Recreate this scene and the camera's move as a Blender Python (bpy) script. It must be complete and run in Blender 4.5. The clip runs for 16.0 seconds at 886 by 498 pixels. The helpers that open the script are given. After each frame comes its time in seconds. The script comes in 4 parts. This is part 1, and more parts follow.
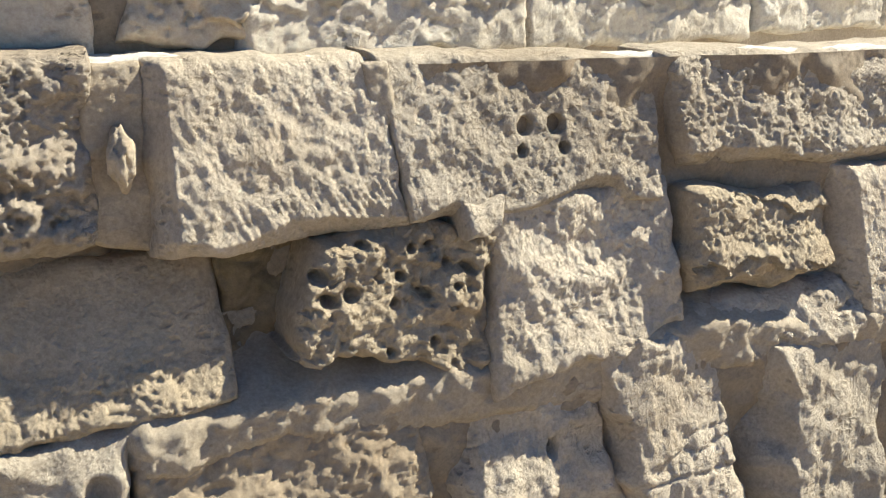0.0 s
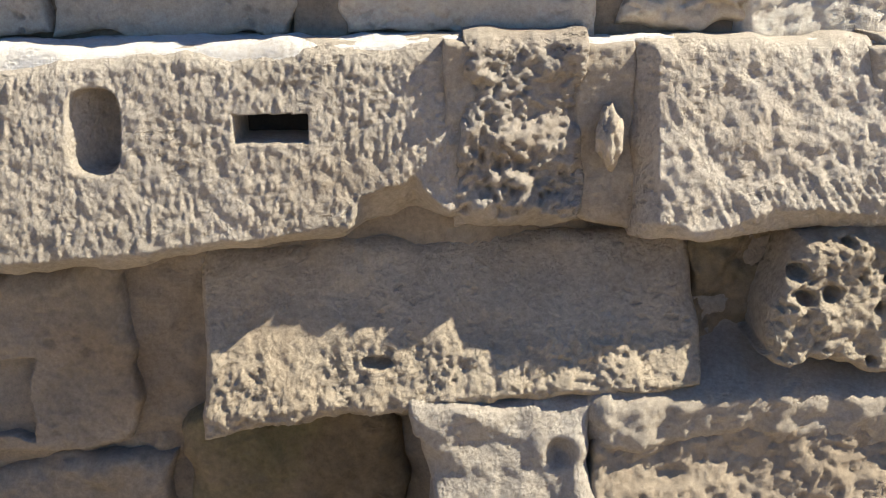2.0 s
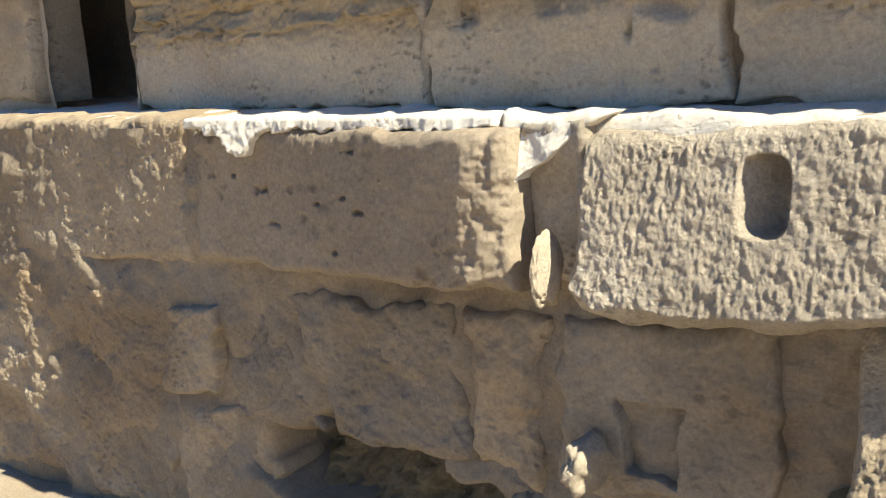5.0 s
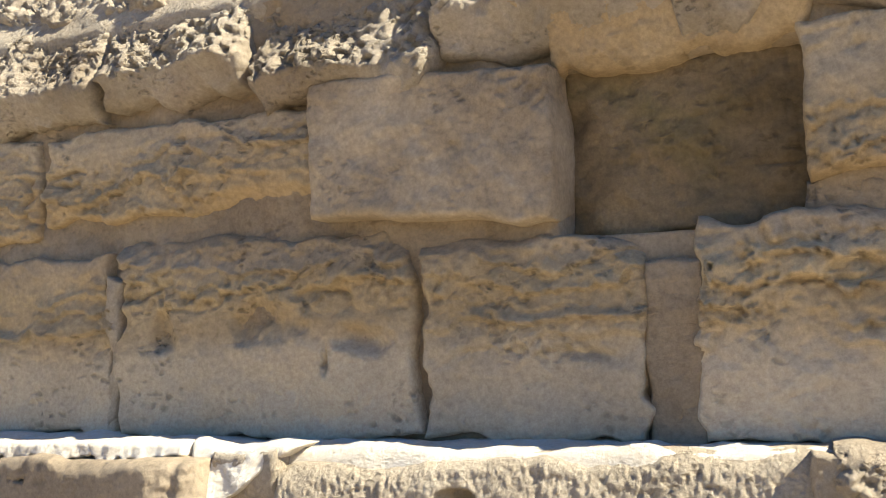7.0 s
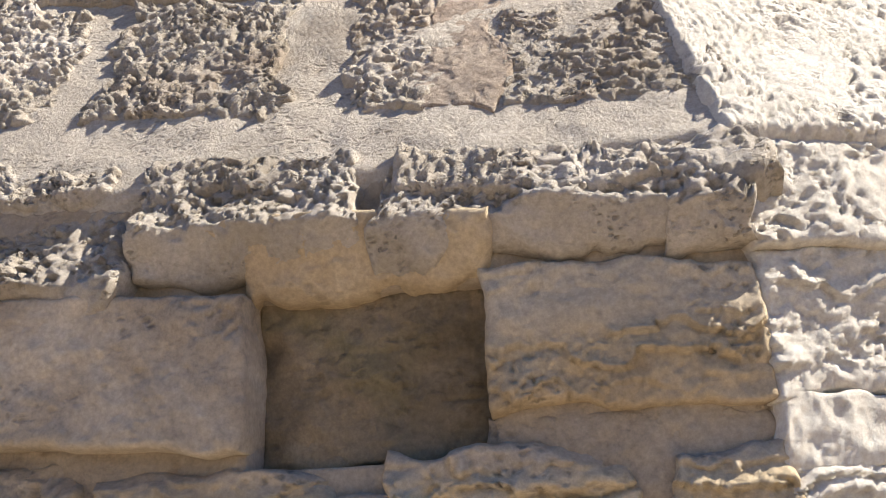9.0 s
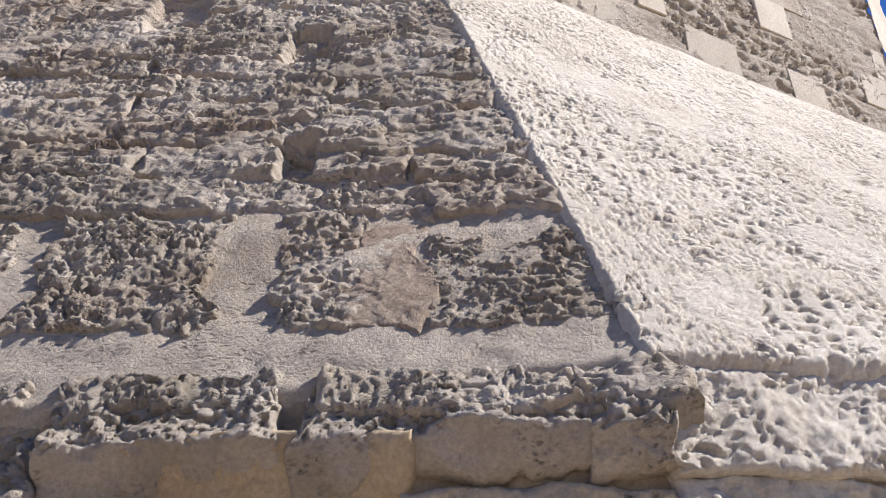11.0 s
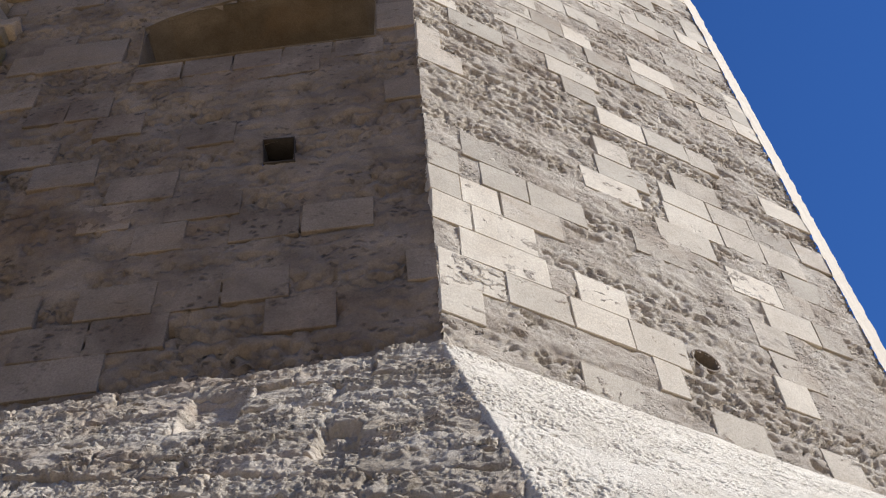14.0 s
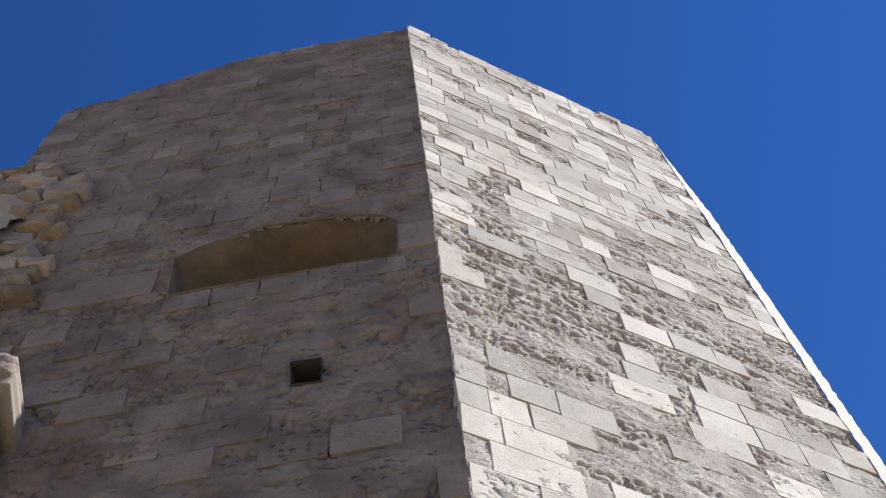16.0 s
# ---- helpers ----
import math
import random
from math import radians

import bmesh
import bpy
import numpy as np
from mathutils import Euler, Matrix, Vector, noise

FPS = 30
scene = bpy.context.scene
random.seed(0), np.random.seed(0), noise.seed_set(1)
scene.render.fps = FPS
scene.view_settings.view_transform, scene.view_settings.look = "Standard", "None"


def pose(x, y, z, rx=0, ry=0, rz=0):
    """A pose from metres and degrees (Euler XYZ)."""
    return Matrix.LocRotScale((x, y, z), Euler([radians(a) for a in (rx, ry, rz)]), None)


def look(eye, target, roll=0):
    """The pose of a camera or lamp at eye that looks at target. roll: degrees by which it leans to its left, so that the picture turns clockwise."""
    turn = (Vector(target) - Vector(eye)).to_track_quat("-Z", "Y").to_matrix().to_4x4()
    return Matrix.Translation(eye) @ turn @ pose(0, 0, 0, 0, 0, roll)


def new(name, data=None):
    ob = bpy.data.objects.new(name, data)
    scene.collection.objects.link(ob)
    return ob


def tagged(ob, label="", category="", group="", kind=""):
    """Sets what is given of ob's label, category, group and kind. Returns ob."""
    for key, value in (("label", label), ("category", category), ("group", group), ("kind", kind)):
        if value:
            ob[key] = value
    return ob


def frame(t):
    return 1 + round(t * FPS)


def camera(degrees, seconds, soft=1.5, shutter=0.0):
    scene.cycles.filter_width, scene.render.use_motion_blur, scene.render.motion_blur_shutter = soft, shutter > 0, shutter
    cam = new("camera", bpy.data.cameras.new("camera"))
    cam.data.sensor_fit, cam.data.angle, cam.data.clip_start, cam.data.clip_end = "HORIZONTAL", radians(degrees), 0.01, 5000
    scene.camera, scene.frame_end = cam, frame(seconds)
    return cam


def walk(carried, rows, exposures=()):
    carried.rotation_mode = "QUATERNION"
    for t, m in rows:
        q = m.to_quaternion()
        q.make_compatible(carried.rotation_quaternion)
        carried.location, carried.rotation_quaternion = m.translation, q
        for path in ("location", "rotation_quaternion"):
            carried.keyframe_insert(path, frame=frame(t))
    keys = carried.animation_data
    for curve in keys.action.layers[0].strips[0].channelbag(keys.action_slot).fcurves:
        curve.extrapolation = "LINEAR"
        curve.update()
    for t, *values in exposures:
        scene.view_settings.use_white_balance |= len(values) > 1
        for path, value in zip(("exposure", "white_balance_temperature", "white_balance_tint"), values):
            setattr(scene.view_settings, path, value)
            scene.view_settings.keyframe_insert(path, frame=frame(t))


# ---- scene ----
EYE = Vector((0.0, 0.0, 1.6))
cam = camera(45.94, 16.0, soft=1.1)
PATH = [
    (0, -20.57, -15.73, 0.91),
    (0.5, -16.49, -16.02, 1.24),
    (1, -10.62, -16.32, 1.08),
    (1.5, -3.02, -16.62, 0.26),
    (2, 6.13, -16.69, -0.98),
    (2.5, 15.40, -16.47, -1.95),
    (3, 24.63, -15.88, -3.06),
    (3.5, 33.76, -14.88, -3.93),
    (3.7, 37.06, -14.39, -4.29),
    (4.2, 41.92, -13.45, -4.60),
    (4.7, 42.91, -12.53, -4.31),
    (5.2, 40.98, -10.60, -3.67),
    (5.5, 38.81, -8.53, -3.23),
    (5.8, 36.13, -5.53, -2.81),
    (6, 34.17, -3.27, -2.00),
    (6.5, 29.46, 2.01, -1.30),
    (7, 24.86, 5.68, -1.20),
    (7.5, 20.23, 8.82, -1.29),
    (8, 15.56, 11.92, -1.63),
    (8.5, 11.06, 14.90, -2.22),
    (9, 7.46, 17.78, -2.77),
    (9.2, 6.27, 18.93, -2.94),
    (9.7, 3.72, 21.78, -3.28),
    (10.2, 2.58, 24.66, -3.41),
    (10.7, 2.29, 27.69, -3.52),
    (11.3, 2.34, 31.70, -3.87),
    (11.5, 2.33, 33.12, -4.14),
    (12, 2.30, 36.71, -4.54),
    (12.5, 2.25, 40.30, -4.88),
    (13, 2.17, 43.86, -5.12),
    (13.5, 2.12, 47.41, -5.36),
    (14, 2.06, 50.92, -5.64),
    (14.5, 2.01, 54.41, -6.26),
    (15, 1.97, 57.83, -6.97),
    (15.5, 1.91, 60.74, -7.79),
    (16, 2.07, 62.71, -8.33),
]


def aim(yaw, pitch, roll):
    """A pose at the eye: yaw to the left of +y, pitch up, roll, in degrees."""
    turn = Matrix.Rotation(radians(yaw), 4, "Z") @ Matrix.Rotation(radians(90 + pitch), 4, "X") @ Matrix.Rotation(radians(roll), 4, "Z")
    return Matrix.Translation(EYE) @ turn


walk(cam, [(t, aim(a, b, c)) for t, a, b, c in PATH],
     exposures=[(0, 1.2, 6500, 2), (1.5, 1.17, 6300, 5), (2.5, 1.19, 6250, 6), (3.0, 1.2, 6500, 2), (3.5, 1.23, 6750, 0), (5.8, 1.28, 6700, 2), (7.0, 1.4, 6850, 3), (8.3, 1.38, 6350, 7), (9.2, 1.32, 6000, 10), (11.3, 0.7, 5750, 14), (13, 0.56, 5750, 11), (16, 0.78, 5350, 9)])

# ---- light ----
SUN = Vector((0.71, 0.04, 0.704)).normalized()
world = bpy.data.worlds.new("sky")
scene.world = world
world.use_nodes = True
wn = world.node_tree
sky = wn.nodes.new("ShaderNodeTexSky")
sky.sky_type, sky.sun_disc = "NISHITA", False
sky.sun_elevation, sky.sun_rotation = math.asin(SUN.z), math.atan2(SUN.x, SUN.y)
sky.air_density, sky.dust_density, sky.ozone_density = 1.0, 0.0, 9.0
deep = wn.nodes.new("ShaderNodeMix")
deep.data_type, deep.blend_type = "RGBA", "MULTIPLY"
deep.inputs[0].default_value, deep.inputs[7].default_value = 1.0, (0.78, 0.96, 1.22, 1)
wn.links.new(sky.outputs[0], deep.inputs[6])
wn.links.new(deep.outputs[2], wn.nodes["Background"].inputs[0])
wn.nodes["Background"].inputs[1].default_value = 0.052
lamp = bpy.data.lights.new("sun", "SUN")
lamp.energy, lamp.angle, lamp.color = 5.0, radians(0.55), (1.0, 0.92, 0.80)
sun = new("sun", lamp)
sun.matrix_world = look(SUN * 60, (0, 0, 0))


# ---- materials ----
def limestone(name, pale, dark, stain=(0.30, 0.19, 0.09), stains=0.35, strata=0.0, bump=0.5, grain=1.0, pits=0.3, vary=0.12, pit_size=26.0, rough=0.92, peck=0.0, beds=()):
    m = bpy.data.materials.new(name)
    m.use_nodes = True
    nt = m.node_tree
    bsdf = nt.nodes["Principled BSDF"]
    bsdf.inputs["Roughness"].default_value = rough
    bsdf.inputs["Specular IOR Level"].default_value = 0.2
    co = nt.nodes.new("ShaderNodeNewGeometry").outputs["Position"]

    def scaled(v):
        n = nt.nodes.new("ShaderNodeMapping")
        n.inputs["Scale"].default_value = v
        nt.links.new(co, n.inputs["Vector"])
        return n.outputs[0]

    def tex(scale, detail, roughness, stretch=(1, 1, 1), distort=0.0):
        n = nt.nodes.new("ShaderNodeTexNoise")
        n.inputs["Scale"].default_value, n.inputs["Detail"].default_value = scale, detail
        n.inputs["Roughness"].default_value, n.inputs["Distortion"].default_value = roughness, distort
        nt.links.new(scaled(stretch), n.inputs["Vector"])
        return n.outputs["Fac"]

    def ramp(fac, *stops):
        n = nt.nodes.new("ShaderNodeValToRGB")
        n.color_ramp.elements[0].position, n.color_ramp.elements[1].position = stops[0][0], stops[-1][0]
        n.color_ramp.elements[0].color, n.color_ramp.elements[1].color = (*[stops[0][1]] * 3, 1), (*[stops[-1][1]] * 3, 1)
        nt.links.new(fac, n.inputs[0])
        return n.outputs[0]

    def mix(kind, fac, a, b):
        n = nt.nodes.new("ShaderNodeMix")
        n.data_type, n.blend_type = "RGBA", kind
        for sock, val in ((n.inputs[0], fac), (n.inputs[6], a), (n.inputs[7], b)):
            if isinstance(val, (int, float)):
                sock.default_value = val
            elif isinstance(val, tuple):
                sock.default_value = (*val, 1)
            else:
                nt.links.new(val, sock)
        return n.outputs[2]

    def add(a, b, k):
        n = nt.nodes.new("ShaderNodeMath")
        n.operation = "MULTIPLY_ADD"
        nt.links.new(b, n.inputs[0])
        n.inputs[1].default_value = k
        nt.links.new(a, n.inputs[2])
        return n.outputs[0]

    blotch = tex(1.7, 6, 0.62, distort=0.4)
    mid = tex(9, 7, 0.65)
    fine = tex(55 * grain, 10, 0.8)
    col = mix("MIX", ramp(blotch, (0.36, 0.0), (0.64, 1.0)), dark, pale)
    col = mix("MIX", ramp(mid, (0.56, 0.0), (0.80, 0.55 * stains + 0.15)), col, dark)
    col = mix("MIX", ramp(tex(0.9, 5, 0.6, (1.0, 1.0, 1.7), 0.8), (0.50, 0.0), (0.74, stains)), col, stain)
    if beds:
        split = nt.nodes.new("ShaderNodeSeparateXYZ")
        nt.links.new(co, split.inputs[0])
        warp = add(split.outputs[2], tex(2.2, 5, 0.6, (0.6, 0.6, 1.6)), 0.16)
        level = nt.nodes.new("ShaderNodeMapRange")
        level.inputs["From Min"].default_value, level.inputs["From Max"].default_value = 1.41, 2.91
        nt.links.new(warp, level.inputs["Value"])
        tone = nt.nodes.new("ShaderNodeValToRGB")
        for e in range(2, len(beds)):
            tone.color_ramp.elements.new(e / len(beds))
        for e, (z, c) in zip(tone.color_ramp.elements, beds):
            e.position, e.color = (z - 1.33) / 1.5, (*c, 1)
        nt.links.new(level.outputs[0], tone.inputs[0])
        col = mix("MIX", 0.62, col, tone.outputs[0])
    col = mix("OVERLAY", 0.42, col, ramp(fine, (0.28, 0.1), (0.72, 0.9)))
    height = fine
    if strata:
        band = tex(4.0, 7, 0.65, (0.6, 0.6, 2.6), 0.9)
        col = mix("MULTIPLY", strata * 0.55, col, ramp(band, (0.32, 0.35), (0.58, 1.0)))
        height = add(height, band, 2.2 * strata)
    if pits:
        vor = nt.nodes.new("ShaderNodeTexVoronoi")
        vor.inputs["Scale"].default_value = pit_size
        vor.inputs["Randomness"].default_value = 1.0
        bend = nt.nodes.new("ShaderNodeTexNoise")
        bend.inputs["Scale"].default_value, bend.inputs["Detail"].default_value = pit_size * 0.8, 4.0
        nt.links.new(co, bend.inputs["Vector"])
        push = nt.nodes.new("ShaderNodeVectorMath")
        push.operation = "MULTIPLY_ADD"
        push.inputs[1].default_value = (1.6 / pit_size,) * 3
        nt.links.new(bend.outputs["Color"], push.inputs[0])
        nt.links.new(scaled((0.8, 0.8, 1.4)), push.inputs[2])
        nt.links.new(push.outputs[0], vor.inputs["Vector"])
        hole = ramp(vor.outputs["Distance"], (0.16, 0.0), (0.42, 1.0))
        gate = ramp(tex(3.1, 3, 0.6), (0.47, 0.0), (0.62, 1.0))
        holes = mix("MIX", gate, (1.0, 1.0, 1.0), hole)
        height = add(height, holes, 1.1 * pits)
        # Pits are darkened in colour too, for the shade inside them.
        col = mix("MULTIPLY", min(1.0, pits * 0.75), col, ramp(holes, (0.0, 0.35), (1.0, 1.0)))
    height = add(height, mid, 0.9)
    if peck:
        dot = nt.nodes.new("ShaderNodeTexVoronoi")
        dot.inputs["Scale"].default_value = 75.0
        nt.links.new(scaled((1, 1, 0.75)), dot.inputs["Vector"])
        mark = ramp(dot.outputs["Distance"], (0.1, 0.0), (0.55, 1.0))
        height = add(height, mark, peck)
        # Each peck mark gets a small shadow in colour besides its bump.
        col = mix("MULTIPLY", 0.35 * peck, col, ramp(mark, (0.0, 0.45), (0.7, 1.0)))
    if vary:
        info = nt.nodes.new("ShaderNodeObjectInfo")
        shade = ramp(info.outputs["Random"], (0.0, 1 - vary), (1.0, 1.0 + vary * 0.5))
        col = mix("MULTIPLY", 1.0, col, shade)
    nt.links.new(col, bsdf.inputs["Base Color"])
    b = nt.nodes.new("ShaderNodeBump")
    b.inputs["Strength"].default_value, b.inputs["Distance"].default_value = min(1.0, bump * 1.3), 0.013
    nt.links.new(height, b.inputs["Height"])
    nt.links.new(b.outputs[0], bsdf.inputs["Normal"])
    return m


PALE, DULL = (0.58, 0.495, 0.385), (0.44, 0.37, 0.28)
m_plinth = limestone("hewn_limestone", PALE, DULL, stains=0.3, bump=1.0, pits=0.6, pit_size=30, peck=0.22)
# Darker stone for one block, with the shade on it in the colour.
m_dim = limestone("dim_shade_limestone", (0.345, 0.278, 0.20), (0.265, 0.21, 0.15), stains=0.35, bump=0.45, pits=0.9, pit_size=14)
m_tan = limestone("tan_limestone", (0.50, 0.41, 0.29), (0.38, 0.30, 0.205), stains=0.35, bump=0.8, pits=0.5, peck=0.2)
m_smooth = limestone("smooth_limestone", (0.47, 0.385, 0.275), (0.26, 0.20, 0.135), stains=0.5, bump=0.4, pits=0.7, pit_size=24)
m_brown = limestone("brown_limestone", (0.45, 0.36, 0.25), (0.31, 0.235, 0.155), stains=0.5, strata=0.2, bump=0.55, pits=0.6, pit_size=18)
# Lowered in tone so that the plinth's shaded end stays dark.
m_grey = limestone("grey_shade_limestone", (0.32, 0.262, 0.195), (0.215, 0.172, 0.12), stains=0.35, bump=0.4, pits=0.6, pit_size=18)
# Lowest two tones include bounce off the ledge; 1.93 is joint shadow.
BEDS_AND_BOUNCE = ((1.34, (0.70, 0.585, 0.44)), (1.60, (0.62, 0.515, 0.375)), (1.70, (0.45, 0.335, 0.195)), (1.84, (0.52, 0.39, 0.22)), (1.93, (0.36, 0.29, 0.215)), (2.05, (0.39, 0.275, 0.15)), (2.22, (0.48, 0.355, 0.20)), (2.38, (0.45, 0.37, 0.265)), (2.56, (0.48, 0.40, 0.295)))
m_strata = limestone("layered_limestone", (0.54, 0.44, 0.30), (0.31, 0.235, 0.145), stain=(0.33, 0.185, 0.07), stains=0.75, strata=0.12, bump=0.5, pits=0.9, pit_size=22, beds=BEDS_AND_BOUNCE)
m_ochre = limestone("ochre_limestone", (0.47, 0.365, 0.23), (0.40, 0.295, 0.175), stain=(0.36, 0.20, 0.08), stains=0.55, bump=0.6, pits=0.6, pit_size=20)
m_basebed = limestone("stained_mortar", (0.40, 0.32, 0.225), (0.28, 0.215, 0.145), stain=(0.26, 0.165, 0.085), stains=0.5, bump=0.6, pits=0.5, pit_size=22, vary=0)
# Green is moss stain; the dark base stands in for shade in hollows.
m_mossshade = limestone("mossy_shade_limestone", (0.37, 0.275, 0.165), (0.17, 0.125, 0.07), stain=(0.15, 0.14, 0.05), stains=0.75, bump=0.7, pits=0.6, pit_size=18)
m_mortar = limestone("lime_mortar", (0.50, 0.42, 0.315), (0.40, 0.325, 0.235), stains=0.3, bump=0.6, pits=0.15, grain=1.4, pit_size=60)
# Darker copy of the lime mortar, for the shade at the plinth's left.
m_bed = limestone("shade_toned_mortar", (0.40, 0.325, 0.235), (0.28, 0.22, 0.155), stains=0.35, bump=0.6, pits=0.3, grain=1.2, pit_size=30)
# Lime mortar whitened so that the plinth's sunlit top burns out.
m_cap = limestone("sun_glare_mortar", (0.80, 0.74, 0.64), (0.68, 0.61, 0.51), stains=0.08, bump=0.6, pits=0.3, pit_size=40, vary=0)
m_pitted = limestone("weathered_limestone", (0.53, 0.455, 0.36), (0.34, 0.28, 0.205), stain=(0.24, 0.145, 0.085), stains=0.4, bump=0.75, pits=0.8, pit_size=44)
m_render = limestone("worn_pale_limestone", (0.62, 0.55, 0.445), (0.52, 0.455, 0.36), stains=0.12, bump=0.6, pits=0.8, pit_size=22, vary=0)
m_eroded = limestone("eroded_limestone", (0.52, 0.45, 0.355), (0.36, 0.30, 0.23), stain=(0.25, 0.165, 0.10), stains=0.35, strata=0.4, bump=0.9, pits=1.0, pit_size=24, vary=0)
m_clean = limestone("dressed_limestone", (0.60, 0.525, 0.41), (0.51, 0.44, 0.34), stains=0.15, bump=0.3, pits=0.3, vary=0.28, pit_size=18)
# Darker than the sunlit face's stone: part of this face's shade is colour.
m_towershade = limestone("shade_toned_tower_limestone", (0.285, 0.228, 0.168), (0.16, 0.124, 0.09), stain=(0.16, 0.10, 0.06), stains=0.4, bump=0.6, pits=1.2, pit_size=11, vary=0.15)
m_mid = limestone("toned_limestone", (0.53, 0.46, 0.36), (0.43, 0.365, 0.28), stains=0.3, bump=0.5, pits=0.7, vary=0.25, pit_size=20)
m_rust = limestone("rust_stained_mortar", (0.41, 0.325, 0.24), (0.33, 0.25, 0.175), stain=(0.25, 0.155, 0.095), stains=0.45, bump=0.8, pits=0.3, pit_size=60, vary=0)
# Near-black colour that stands in for the darkness inside deep holes.
m_holeshade = limestone("hole_shade", (0.07, 0.058, 0.045), (0.04, 0.034, 0.028), bump=0.4, vary=0)
m_ground = limestone("pale_gravel", (0.47, 0.385, 0.285), (0.36, 0.29, 0.21), bump=0.6, vary=0)


# ---- numeric noise ----
def lattice(ix, iy, seed):
    h = (ix.astype(np.int64) * 374761393 + iy.astype(np.int64) * 668265263 + seed * 974634777) & 0xFFFFFFFF
    h = ((h ^ (h >> 13)) * 1274126177) & 0xFFFFFFFF
    h = ((h ^ (h >> 16)) * 2246822519) & 0xFFFFFFFF
    return ((h ^ (h >> 15)) & 0xFFFFFF) / float(0xFFFFFF)


def value(x, y, seed):
    ix, iy = np.floor(x), np.floor(y)
    fx, fy = x - ix, y - iy
    fx, fy = fx * fx * (3 - 2 * fx), fy * fy * (3 - 2 * fy)
    a, b = lattice(ix, iy, seed), lattice(ix + 1, iy, seed)
    c, d = lattice(ix, iy + 1, seed), lattice(ix + 1, iy + 1, seed)
    return (a + (b - a) * fx) * (1 - fy) + (c + (d - c) * fx) * fy - 0.5


def fbm(x, y, seed, octaves=4, gain=0.5):
    out, amp = np.zeros_like(x), 1.0
    for k in range(octaves):
        out += amp * value(x * 2.03**k + 17.3 * k, y * 2.03**k - 9.1 * k, seed + k)
        amp *= gain
    return out


def cells(x, y, seed):
    """Distance to the nearest of the jittered cell points."""
    ix, iy = np.floor(x), np.floor(y)
    best = np.full_like(x, 9.0)
    for dx in (-1, 0, 1):
        for dy in (-1, 0, 1):
            px, py = ix + dx + lattice(ix + dx, iy + dy, seed), iy + dy + lattice(ix + dx, iy + dy, seed + 51)
            best = np.minimum(best, (px - x) ** 2 + (py - y) ** 2)
    return np.sqrt(best)


def step(lo, hi, x):
    t = np.clip((x - lo) / (hi - lo), 0, 1)
    return t * t * (3 - 2 * t)


# ---- mesh helpers ----
def link_mesh(name, verts, faces, material, parent=None, label="", smooth=True):
    me = bpy.data.meshes.new(name)
    me.from_pydata(verts.tolist(), [], faces.tolist())
    me.polygons.foreach_set("use_smooth", [smooth] * len(me.polygons))
    me.materials.append(material)
    me.update()
    ob = new(name, me)
    ob.parent = parent
    if label:
        tagged(ob, label=label)
    return ob


def plane(origin, along, up):
    """A wall's own axes: metres along it, up it and out of it."""
    o, du, dv = (np.array(v, float) for v in (origin, along, up))
    du, dv = du / np.linalg.norm(du), dv / np.linalg.norm(dv)
    dn = np.cross(du, dv)
    return lambda a, b, n: o + a[..., None] * du + b[..., None] * dv + n[..., None] * dn


